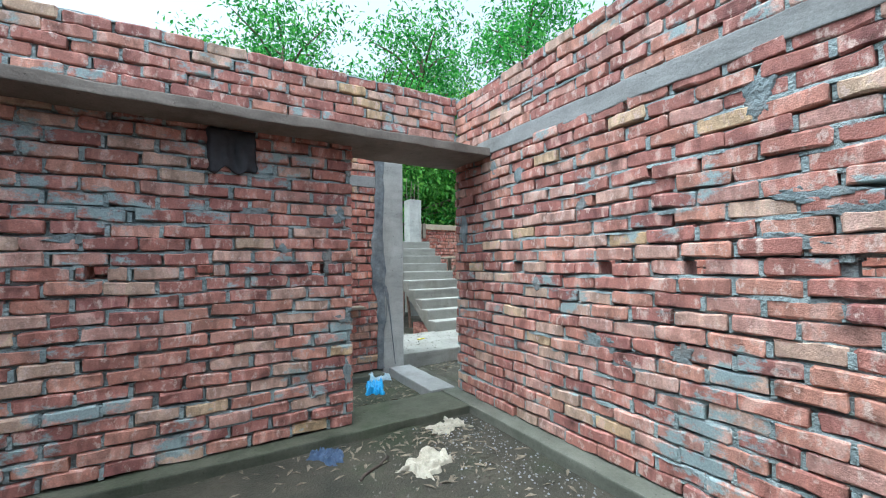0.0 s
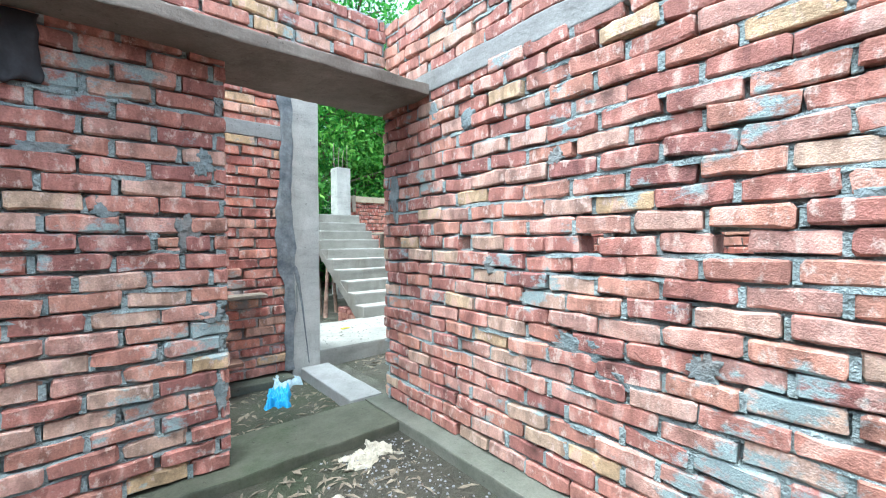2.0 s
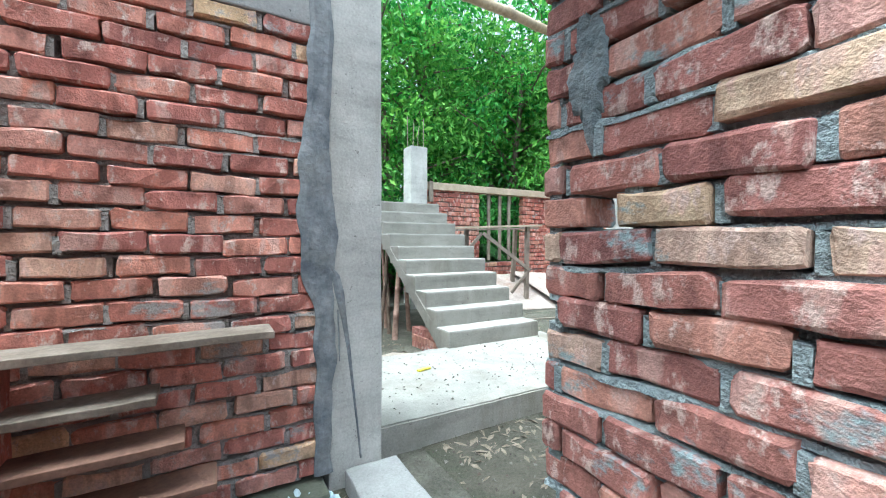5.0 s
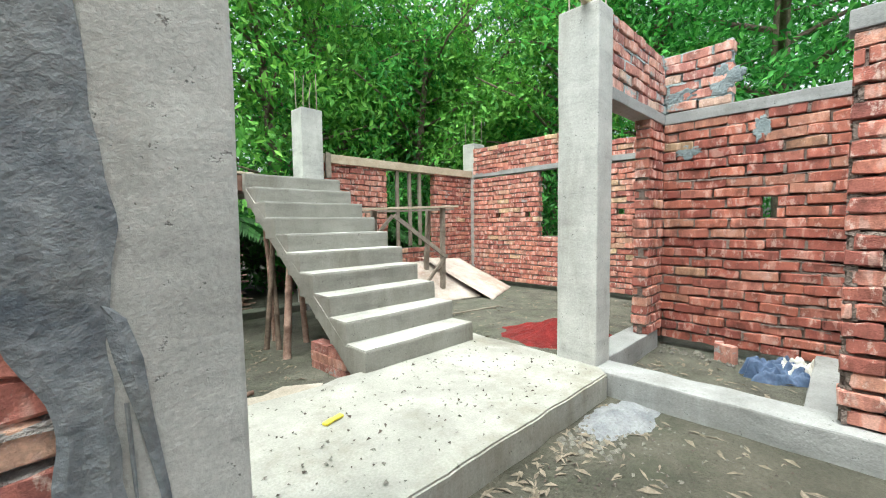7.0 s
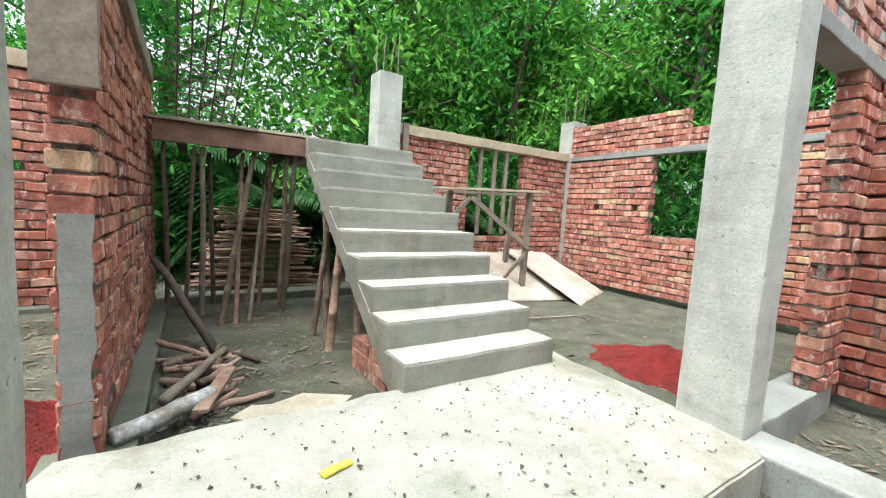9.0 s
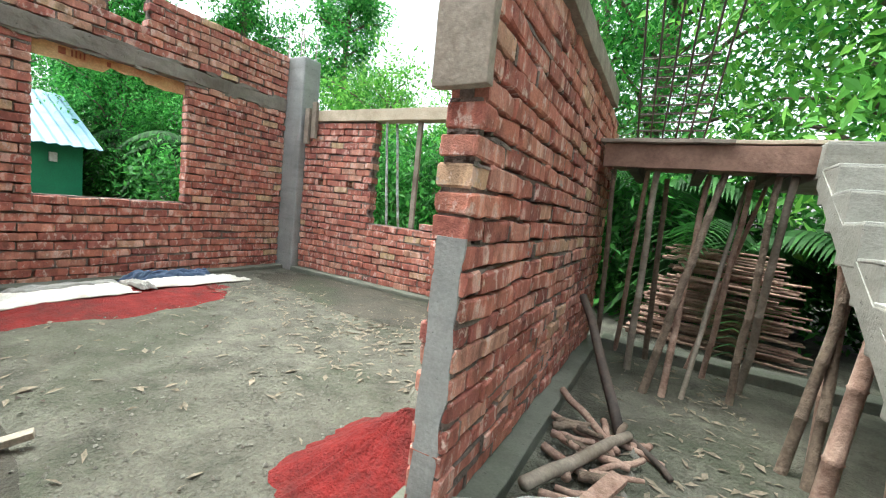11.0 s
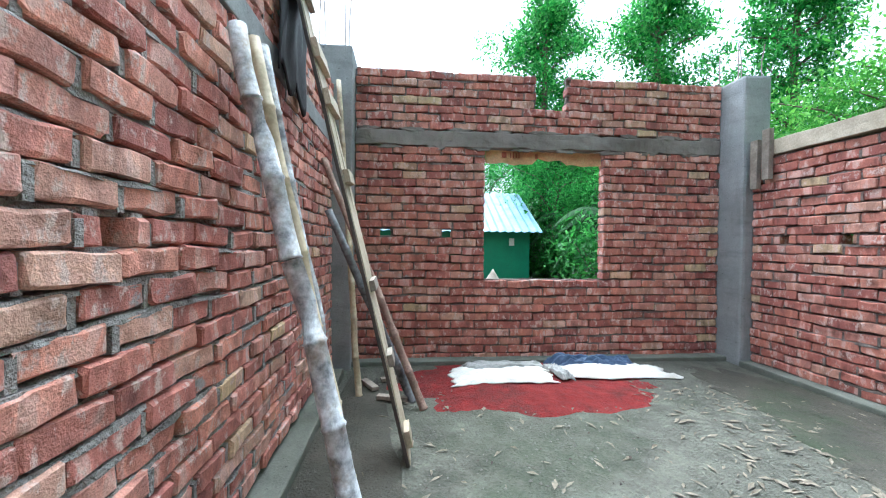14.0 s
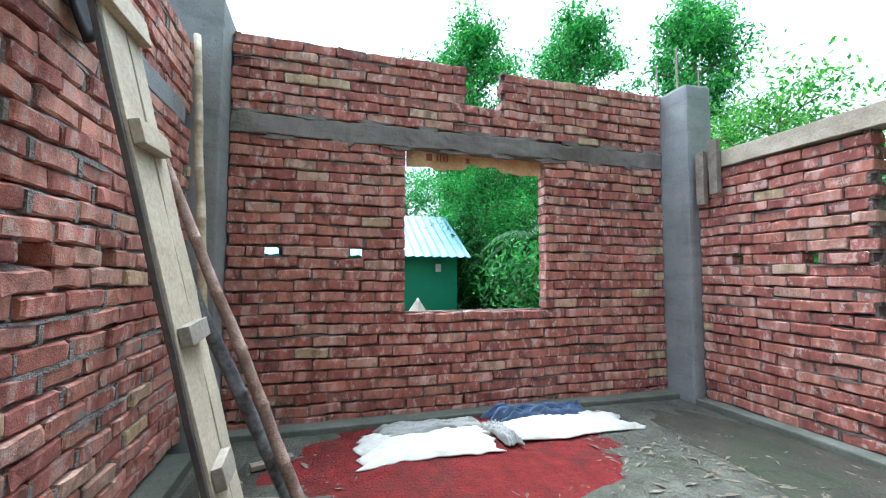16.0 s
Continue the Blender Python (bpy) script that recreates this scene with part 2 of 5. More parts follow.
def box_bm(lo, hi, bevel=0.0, rough=0.0, cuts=0, seed=1, m=None):
    bm = bmesh.new()
    block(bm, lo, hi, bevel, rough, cuts, seed, m)
    return bm


def tube(bm, pts, radii, sides=8, cap=True):
    """A tube through points, with a radius at each."""
    rings = []
    pts = [Vector(p) for p in pts]
    for i, p in enumerate(pts):
        d = (pts[min(i + 1, len(pts) - 1)] - pts[max(i - 1, 0)]).normalized()
        a = d.orthogonal().normalized()
        if abs(d.z) < 0.95:
            a = d.cross(Vector((0, 0, 1))).normalized()
        c = d.cross(a)
        rings.append([bm.verts.new(p + (a * math.cos(k * math.tau / sides) + c * math.sin(k * math.tau / sides)) * radii[i]) for k in range(sides)])
    for r1, r2 in zip(rings, rings[1:]):
        for k in range(sides):
            bm.faces.new((r1[k], r1[(k + 1) % sides], r2[(k + 1) % sides], r2[k]))
    if cap:
        bm.faces.new(rings[0][::-1])
        bm.faces.new(rings[-1])


def structure(name, bm, mat, label, category=""):
    return tagged(part(name, bm, mat), label, category or name.split("_")[0], kind="structure")


# ---- bricks: a few worn shapes shared by all walls ----
COURSE, BRICK_L, JOINT = 0.085, 0.24, 0.010
rng = random.Random(5)


def brick_shape(seed):
    """A hand-made brick: six eight-cornered sections along its length, pillowed, with wavy arrises and worn ends."""
    bm = bmesh.new()
    r = random.Random(seed)
    hy, hz_, c = 0.0625, (COURSE - 0.007) / 2, 0.0065
    rings = []
    for i, f in enumerate((-0.5, -0.46, -0.17, 0.15, 0.455, 0.5)):
        tip = i in (0, 5)
        up, dn = r.uniform(-0.007, 0.002), r.uniform(-0.002, 0.007)
        x = f * BRICK_L + r.uniform(-0.004, 0.004) + (r.uniform(-0.03, 0.03) if i in (2, 3) else 0)
        y, zt, zb = hy * (0.94 if tip else r.uniform(0.985, 1.02)), hz_ * (0.86 if tip else 1.0) + up, -hz_ * (0.86 if tip else 1.0) + dn
        ring = []
        k = c * r.uniform(0.5, 1.7)
        for yy, zz in ((y, zb + k), (y, zt - k), (y - c, zt), (-y + c, zt), (-y, zt - k), (-y, zb + k), (-y + c, zb), (y - c, zb)):
            ring.append(bm.verts.new((x + r.uniform(-0.004, 0.004), yy + r.uniform(-0.003, 0.003), zz + r.uniform(-0.003, 0.003))))
        rings.append(ring)
    for r1, r2 in zip(rings, rings[1:]):
        for k in range(8):
            bm.faces.new((r1[k], r1[(k + 1) % 8], r2[(k + 1) % 8], r2[k]))
    bm.faces.new(rings[0]), bm.faces.new(rings[-1][::-1])
    bmesh.ops.recalc_face_normals(bm, faces=bm.faces)
    bmesh.ops.triangulate(bm, faces=bm.faces[:])
    return bm


BRICK_BMS = [brick_shape(i) for i in range(24)]
BRICK_ARR = []
for b_ in BRICK_BMS:
    b_.verts.index_update()
    BRICK_ARR.append((np.array([v.co[:] for v in b_.verts]), np.array([[v.index for v in f.verts] for f in b_.faces])))
BRICK_MESH = {}


def brick_mesh(i, mat):
    if (i, mat.name) not in BRICK_MESH:
        me = bpy.data.meshes.new("brick")
        v, f = BRICK_ARR[i]
        me.from_pydata(v.tolist(), [], f.tolist())
        me.materials.append(mat)
        BRICK_MESH[i, mat.name] = me
    return BRICK_MESH[i, mat.name]


def minus(spans, cut):
    out = []
    for a, b in spans:
        if cut[1] <= a or cut[0] >= b:
            out.append((a, b))
        else:
            if cut[0] - a > 0.004:
                out.append((a, cut[0]))
            if b - cut[1] > 0.004:
                out.append((cut[1], b))
    return out


WALL_JOBS = []


def sag(u, z, z0):
    """How far a course dips or rises at a place: neighbouring courses undulate together."""
    return (0.016 * noise.noise(Vector((u * 0.9, z * 0.7, 4.0))) + 0.009 * noise.noise(Vector((u * 2.6, z * 1.9, 9.0)))) * min(1.0, max(0.0, (z - z0) / 0.4))


def bed_of_mortar(bm, along, lo, hi, a, b, z, r, z0):
    """An uneven bed of mortar on top of a course, open under the bricks in places and squeezed out in others, on both faces."""
    n = max(2, int((b - a) / 0.045))
    for side, sign in ((lo, 1), (hi, -1)):
        prev = None
        out, fill = 0.016, 0.0
        for i in range(n + 1):
            u = a + (b - a) * i / n
            out = min(0.034, max(0.001, out + r.uniform(-0.010, 0.010)))
            zz = z + sag(u, z, z0)
            fill = min(0.010, max(-0.003, fill + r.uniform(-0.007, 0.007)))
            y0, y1 = side + sign * 0.050, side + sign * out
            ring = [bm.verts.new((u, y, h) if along == "x" else (y, u, h)) for y, h in ((y0, zz - 0.019), (y1, zz - 0.015 + r.uniform(-0.006, 0.004)), (y1 + sign * 0.004, zz + fill - 0.004), (y0, zz + fill))]
            if prev:
                for k in range(3):
                    bm.faces.new((prev[k], ring[k], ring[k + 1], prev[k + 1]))
            prev = ring


def head_joint(bm, along, lo, hi, u0, u1, za, zb, r, end):
    """The mortar in an upright joint, nearly flush in some joints and missing in others."""
    u1 = min(u1, end)
    if u1 - u0 < 0.008 or r.random() < 0.12:
        return
    d0, d1 = r.uniform(0.0, 0.018), r.uniform(0.0, 0.018)
    y0, y1 = lo + d0, hi - d1
    vs = [bm.verts.new((u, y, z) if along == "x" else (y, u, z)) for u in (u0, u1) for y in (y0, y1) for z in (za + 0.002, zb - 0.012 - r.uniform(0, 0.012))]
    for q in ((0, 1, 3, 2), (4, 6, 7, 5), (0, 4, 5, 1), (2, 3, 7, 6), (0, 2, 6, 4), (1, 5, 7, 3)):
        bm.faces.new([vs[i] for i in q])


def brick_wall(name, label, along, face, back, u0, u1, z0, z1, openings=(), mat=None, near=None, wobble=0.004, ragged=0.0, deep=0.044):
    """A half-brick wall of single bricks in mortar. along: 'x' or 'y', the wall's run u0..u1; face, back: its two faces on the other axis.
    openings: rectangles (u0, u1, z0, z1) left free. near: the stretch of the run whose bricks are single parts."""
    mat = mat or BRICK
    gap = JOINT if mat not in (BRICK_RED, BRICK_DUSTY) else 0.006
    lo, hi = min(face, back), max(face, back)
    mid, th = (lo + hi) / 2, hi - lo
    core = bmesh.new()
    wall = None
    pieces = []
    n = int(round((z1 - z0) / COURSE))
    r = random.Random(name)
    for k in range(n):
        za, zb = z0 + k * COURSE, z0 + (k + 1) * COURSE
        zm = (za + zb) / 2
        top_end = r.uniform(0, ragged) if (ragged and k >= n - 2) else 0.0
        spans = [(u0 + top_end * 0, u1 - top_end)]
        for o in openings:
            if o[2] < zm < o[3]:
                spans = minus(spans, o)
        shift = (BRICK_L + gap) * (0.5 if k % 2 else 0.0) + r.uniform(-0.02, 0.02)
        for a, b in spans:
            lo3 = (a + 0.006, lo + deep, za) if along == "x" else (lo + deep, a + 0.006, za)
            hi3 = (b - 0.006, hi - deep, zb) if along == "x" else (hi - deep, b - 0.006, zb)
            vs = [core.verts.new((x, y, z)) for x in (lo3[0], hi3[0]) for y in (lo3[1], hi3[1]) for z in (lo3[2], hi3[2])]
            for q in ((0, 1, 3, 2), (4, 6, 7, 5), (0, 4, 5, 1), (2, 3, 7, 6), (0, 2, 6, 4), (1, 5, 7, 3)):
                core.faces.new([vs[i] for i in q])
            bed_of_mortar(core, along, lo, hi, a, b, zb, r, z0)
            for e0, e1 in ((a + 0.008, a + 0.05), (b - 0.05, b - 0.008)):
                y0, y1 = lo + 0.012, hi - 0.012
                es = [core.verts.new((u_, y_, z_) if along == "x" else (y_, u_, z_)) for u_ in (e0, e1) for y_ in (y0, y1) for z_ in (zb - 0.016, zb + 0.012)]
                for q in ((0, 1, 3, 2), (4, 6, 7, 5), (0, 4, 5, 1), (2, 3, 7, 6), (0, 2, 6, 4), (1, 5, 7, 3)):
                    core.faces.new([es[i] for i in q])
            u = u0 - (BRICK_L + gap) + shift
            while u < b:
                p, q = max(u, a), min(u + BRICK_L + r.uniform(-1.8, 0.45) * gap, b)
                if q - p > 0.035:
                    head_joint(core, along, lo, hi, q - 0.006, q + gap + 0.008, za + sag(q, zm, z0), zb + sag(q, zm, z0), r, b)
                    pieces.append(((p + q) / 2, zm + sag((p + q) / 2, zm, z0) + r.uniform(-0.005, 0.005), (q - p) / BRICK_L, r.randrange(24), r.uniform(-wobble, wobble) * 2.2,
                                   r.gauss(0, 1.3), r.gauss(0, 1.6), r.random() < 0.5))
                u += BRICK_L + gap
    wall = structure(name, core, MORTAR if mat is BRICK else (MORTAR_DARK if mat in (BRICK_RED, BRICK_DUSTY) else MORTAR_WARM), label, "wall")
    WALL_JOBS.append((wall, pieces, along, mid, th, mat, near or (u0, u1)))
    return wall


def lay_bricks():
    """The single bricks of every wall, and the rest of each wall as one mass of bricks."""
    for wall, pieces, along, mid, th, mat, near in WALL_JOBS:
        inside = [p for p in pieces if near[0] <= p[0] <= near[1]]
        inside.sort(key=lambda p: abs(p[1] - 1.45))
        single = inside[:300]
        chosen = set(id(p) for p in single)
        rest = [p for p in pieces if id(p) not in chosen]
        V, F, off = [], [], 0
        for p in single + rest:
            u, z, sx, i, out, tilt, turn, flip = p
            place = (u, mid + out, z) if along == "x" else (mid + out, u, z)
            base = (0 if along == "x" else 90) + (180 if flip else 0)
            m = pose(*place, 0, tilt, base + turn) @ Matrix.Diagonal((sx, th / 0.125, 1, 1))
            if id(p) in chosen:
                ob = bpy.data.objects.new("brick", brick_mesh(i, mat))
                scene.collection.objects.link(ob)
                ob.parent = wall
                ob.matrix_basis = m
            else:
                v, f = BRICK_ARR[i]
                M = np.array(m)
                V.append(v @ M[:3, :3].T + M[:3, 3])
                F.append(f + off)
                off += len(v)
        if V:
            me = bpy.data.meshes.new("brickwork")
            me.from_pydata(np.concatenate(V).tolist(), [], np.concatenate(F).tolist())
            me.materials.append(mat)
            ob = new("brickwork", me)
            ob.parent = wall
            ob["kind"] = "stuff"


# ---- heights ----
GROUND, FOOT, FLOOR_SLAB, LINTEL = 0.33, 0.41, 0.50, 2.50

# ---- ground: one sheet to the horizon, finer under the house ----
def hump(x, y, cx, cy, rx, ry, h):
    d = ((x - cx) / rx) ** 2 + ((y - cy) / ry) ** 2
    return h * max(0.0, 1 - d) ** 1.2


def ground_z(x, y):
    z = GROUND + 0.018 * noise.noise(Vector((x * 0.9, y * 0.9, 0))) + 0.008 * noise.noise(Vector((x * 4, y * 4, 2)))
    return z


gb = bmesh.new()
xs = [-400, -120, -40, -15, -8, -5] + [-3.5 + 0.1 * i for i in range(135)] + [10.5, 14, 20, 40, 120, 400]
ys = [-400, -120, -40, -15, -8, -5] + [-3.0 + 0.1 * i for i in range(135)] + [11, 14, 20, 40, 120, 400]
grid = [[gb.verts.new((x, y, ground_z(x, y))) for y in ys] for x in xs]
for i in range(len(xs) - 1):
    for j in range(len(ys) - 1):
        gb.faces.new((grid[i][j], grid[i + 1][j], grid[i + 1][j + 1], grid[i][j + 1]))
structure("ground", gb, EARTH, "bare trodden grey-brown earth with mossy stains", "ground")
for p in bpy.data.objects["ground"].data.polygons:
    p.use_smooth = True

# ---- mossy floor of the first room and the passage, colour darkened to carry shade ----
SHADED_MOSS = plain_material("shade_dark_mossy_earth", (0.024, 0.025, 0.017), (0.068, 0.062, 0.045), 2.6, 0.75, 70, 0.9, 0.02, stain=(0.028, 0.048, 0.018))
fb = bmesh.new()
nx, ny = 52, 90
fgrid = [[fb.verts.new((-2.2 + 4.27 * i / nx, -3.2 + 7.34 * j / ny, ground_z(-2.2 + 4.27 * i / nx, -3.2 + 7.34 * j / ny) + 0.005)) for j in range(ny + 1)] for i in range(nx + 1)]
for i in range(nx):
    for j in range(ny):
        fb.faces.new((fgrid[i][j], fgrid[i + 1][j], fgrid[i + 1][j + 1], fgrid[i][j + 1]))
OLIVE = plain_material("olive_trodden_earth", (0.042, 0.043, 0.030), (0.105, 0.102, 0.078), 2.4, 0.92, 60, 1.0, 0.025, stain=(0.045, 0.058, 0.032))
hb = bmesh.new()
hgrid = [[hb.verts.new((2.30 + 2.05 * i / 24, -1.0 + 5.30 * j / 64, ground_z(2.30 + 2.05 * i / 24, -1.0 + 5.30 * j / 64) + 0.005)) for j in range(65)] for i in range(25)]
for i in range(24):
    for j in range(64):
        hb.faces.new((hgrid[i][j], hgrid[i + 1][j], hgrid[i + 1][j + 1], hgrid[i][j + 1]))
structure("floor_hall", hb, OLIVE, "olive-brown trodden earth floor beside the slab", "floor")
for p in bpy.data.objects["floor_hall"].data.polygons:
    p.use_smooth = True
structure("floor", fb, SHADED_MOSS, "earth floor with green moss, darkened for shade", "floor")
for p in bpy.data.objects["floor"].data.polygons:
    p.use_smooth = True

# ---- first room ----
HOLE = lambda u, z: (u - 0.05, u + 0.05, z - 0.043, z + 0.043)
hz = FOOT + 13.5 * COURSE
brick_wall("wall_east_first_room", "red brick wall with grey mortar smears and small scaffold holes", "y", 2.07, 2.20, -3.2, 3.095, FOOT, 3.13,
           [(-3.3, 2.72, 2.50, 2.63)] + [HOLE(u, hz) for u in (-0.9, 0.33, 0.95, 1.45, 2.23, 2.92)], near=(0.0, 3.2))
brick_wall("wall_door_first_room", "red brick wall beside a door opening, smeared with mortar", "x", 2.815, 3.06, -2.2, 0.972, FOOT, 2.52,
           [HOLE(u, hz) for u in (-1.2, -0.50, 0.02, 0.74)], near=(-1.0, 1.0))
brick_wall("wall_door_upper", "red brick courses standing on a concrete shelf slab", "x", 3.06, 3.19, -2.2, 2.07, 2.555, 3.15, near=(-1.5, 2.1))
brick_wall("wall_west_first_room", "plain red brick wall", "y", -2.20, -2.33, -3.2, 4.14, FOOT, 3.16, near=(2.0, 2.8))
brick_wall("wall_south_first_room", "plain red brick wall", "x", -3.20, -3.33, -2.33, 2.20, FOOT, 3.16, near=(0, 1))
structure("lintel_shelf", box_bm((-2.2, 2.54, 2.48), (2.068, 3.14, 2.55), 0.008, 0.010, 110, 3), ROUGHBAND, "grey cast concrete lintel shelf with rough edge", "lintel")
structure("lintel_band_east", box_bm((2.064, -3.2, 2.502), (2.205, 2.72, 2.628), 0.008, 0.009, 130, 4), BAND, "grey concrete lintel band in the brick wall", "lintel")
structure("plinth_east_first_room", box_bm((1.93, -3.2, 0.1), (2.33, 3.15, FOOT), 0.012, 0.006, 50, 5), PLINTH, "grey concrete plinth beam under the wall", "plinth")
structure("plinth_door_wall", box_bm((-2.2, 2.69, 0.1), (1.928, 3.15, FOOT - 0.004), 0.012, 0.008, 60, 6), MOSSY_SHADE, "grey concrete plinth beam and door sill", "plinth")
structure("plinth_passage", box_bm((1.82, 3.152, 0.1), (2.08, 4.13, FOOT + 0.01), 0.012, 0.006, 14, 7), BAND, "pale concrete plinth beam across the passage", "plinth")

# ---- passage wall shared with the third room ----
brick_wall("wall_passage", "red brick wall between passage and room", "x", 4.146, 4.35, -2.4, 1.745, FOOT, 3.05,
           [(-2.5, 1.8, 2.44, 2.57)] + [HOLE(u, hz + 0.04) for u in (-1.3, -0.85, 0.585)], mat=BRICK_OLD, near=(-0.9, 1.8))
structure("lintel_band_passage", box_bm((-2.1, 4.140, 2.442), (1.745, 4.356, 2.568), 0.008, 0.005, 40, 8), BAND, "grey concrete lintel band", "lintel")
structure("plinth_room_south", box_bm((-2.1, 4.02, 0.1), (1.73, 4.49, FOOT - 0.015), 0.012, 0.006, 40, 9), PLINTH, "grey concrete plinth ledge at the foot of the wall", "plinth")
structure("column_passage", box_bm((1.75, 4.135, 0.1), (2.01, 4.59, 3.12), 0.012, 0.004, 30, 10), CONCRETE, "pale cast concrete column with chips and a cement run", "column")


def plaster_sheet(u0, u1, z0, z1, y, ragged, seed, step=0.05, narrow=0.0, skin=0.010, spill=0.0):
    """A thin skin of plaster on a wall that runs along x, with one ragged upright edge at u0."""
    bm = bmesh.new()
    n = int((z1 - z0) / step)
    rows = []
    for i in range(n + 1):
        z = z0 + (z1 - z0) * i / n
        left = u0 + narrow * min(1.0, max(0.0, (1.45 - z) / 0.35)) + ragged * noise.noise(Vector((seed, z * 1.1, 0))) + ragged * 0.3 * noise.noise(Vector((seed, z * 7, 3)))
        right = u1 + spill * (noise.noise(Vector((seed + 4, z * 2.3, 0))) + 0.5 * noise.noise(Vector((seed + 4, z * 9, 0))))
        rows.append([bm.verts.new((left + (right - left) * k / 5, y - (0.0 if k in (0, 5) else skin * (1 + 0.6 * noise.noise(Vector((k * 2.1, z * 4, seed))))), z)) for k in range(6)])
    for r1, r2 in zip(rows, rows[1:]):
        for k in range(5):
            bm.faces.new((r1[k], r1[k + 1], r2[k + 1], r2[k]))
    ex = bmesh.ops.extrude_face_region(bm, geom=bm.faces[:])
    for v in ex["geom"]:
        if isinstance(v, bmesh.types.BMVert):
            v.co.y = y + 0.012
    bmesh.ops.recalc_face_normals(bm, faces=bm.faces)
    return bm


def smear(name, along, face, outward, u, z, ru, rz, seed, mat):
    """A thin trowelled smear of cement over the bricks, with an uneven outline."""
    bm = bmesh.new()
    n, rings = 64, 9
    prev = None
    for k in range(rings + 1):
        f = k / rings
        row = []
        for i in range(n):
            a = i * math.tau / n
            w = 1 + 0.42 * noise.noise(Vector((math.cos(a) * 1.3, math.sin(a) * 1.3, seed))) + 0.38 * noise.noise(Vector((math.cos(a) * 3.4, math.sin(a) * 3.4, seed + 3))) + 0.22 * noise.noise(Vector((math.cos(a) * 9, math.sin(a) * 9, seed + 5)))
            du, dz = math.cos(a) * ru * f * w, math.sin(a) * rz * f * w
            d = outward * ((0.003 + 0.008 * noise.noise(Vector((du * 15, dz * 15, seed))) + 0.003 * noise.noise(Vector((du * 50, dz * 50, seed)))) if k < rings else -0.012)
            row.append(bm.verts.new((u + du, face + d, z + dz) if along == "x" else (face + d, u + du, z + dz)))
        if prev:
            for i in range(n):
                bm.faces.new((prev[i], prev[(i + 1) % n], row[(i + 1) % n], row[i]))
        prev = row
    bmesh.ops.remove_doubles(bm, verts=bm.verts, dist=0.0004)
    bmesh.ops.recalc_face_normals(bm, faces=bm.faces)
    ob = structure(name, bm, mat, "grey cement smeared over the bricks", "smear")
    for p in ob.data.polygons:
        p.use_smooth = True
    return ob


SMEAR = plain_material("grey_cement_smear", (0.13, 0.175, 0.185), (0.27, 0.325, 0.335), 8, 0.88, 60, 0.9, 0.014, stain=(0.22, 0.20, 0.185))
for i, (u, z, ru, rz) in enumerate(((1.50, 1.10, 0.16, 0.05), (1.30, 1.00, 0.13, 0.035), (1.02, 1.12, 0.05, 0.07), (0.66, 2.32, 0.06, 0.11), (0.50, 1.86, 0.13, 0.035), (0.60, 1.67, 0.15, 0.035),
                                     (0.34, 1.78, 0.16, 0.03), (1.62, 1.95, 0.04, 0.04), (2.20, 2.26, 0.05, 0.07), (2.50, 2.32, 0.04, 0.10), (2.96, 1.9, 0.05, 0.16), (0.05, 2.3, 0.15, 0.03), (2.02, 1.45, 0.04, 0.05), (-0.2, 1.0, 0.2, 0.04))):
    smear("cement_smear", "y", 2.07, -1, u, z, ru, rz, 3.7 * i, SMEAR)
for i, (u, z, ru, rz) in enumerate(((0.80, 1.62, 0.05, 0.09), (0.90, 1.20, 0.05, 0.04), (0.86, 1.95, 0.06, 0.06), (0.30, 1.95, 0.10, 0.03), (0.50, 1.72, 0.05, 0.06), (-0.6, 1.75, 0.12, 0.03), (0.93, 0.8, 0.03, 0.08))):
    smear("cement_smear", "x", 2.815, -1, u, z, ru, rz, 51 + 3.7 * i, SMEAR)
for i, (u, z, ru, rz) in enumerate(((4.20, 2.10, 0.10, 0.06), (3.96, 2.66, 0.12, 0.12), (4.3, 2.58, 0.16, 0.06), (3.7, 2.22, 0.06, 0.1))):
    smear("cement_smear", "y", 5.75, -1, u, z, ru, rz, 91 + 3.7 * i, SMEAR)
for i in range(17):
    smear("mortar_smear", "y", -2.466, 1, 4.65 + 0.23 * i, 2.53 if i % 2 else 2.71, 0.10 + 0.03 * (i % 3), 0.022, 131 + 2.3 * i, ROUGHBAND)

drip = bmesh.new()
dl = [(1.765, 1.36, 0.008), (1.782, 1.33, 0.018), (1.80, 1.25, 0.022), (1.82, 1.13, 0.013), (1.843, 0.98, 0.009), (1.862, 0.80, 0.006), (1.885, 0.60, 0.005), (1.90, 0.45, 0.005)]
dv = [(drip.verts.new((x - w, 4.1325, z)), drip.verts.new((x, 4.127, z)), drip.verts.new((x + w, 4.1325, z))) for x, z, w in dl]
for d1, d2 in zip(dv, dv[1:]):
    drip.faces.new((d1[0], d2[0], d2[1], d1[1])), drip.faces.new((d1[1], d2[1], d2[2], d1[2]))
dl = [(1.792, 1.17, 0.004), (1.796, 1.05, 0.004), (1.80, 0.93, 0.002)]
dv = [(drip.verts.new((x - w, 4.1325, z)), drip.verts.new((x, 4.129, z)), drip.verts.new((x + w, 4.1325, z))) for x, z, w in dl]
for d1, d2 in zip(dv, dv[1:]):
    drip.faces.new((d1[0], d2[0], d2[1], d1[1])), drip.faces.new((d1[1], d2[1], d2[2], d1[2]))
structure("cement_run", drip, PLASTER, "dark run of wet cement down the column", "stain")
structure("plaster_patch", plaster_sheet(1.63, 1.772, 0.42, 3.0, 4.1315, 0.09, 3.3, 0.03, 0.07, 0.006, 0.035), PLASTER, "dark grey cement plaster patch beside the column", "plaster")

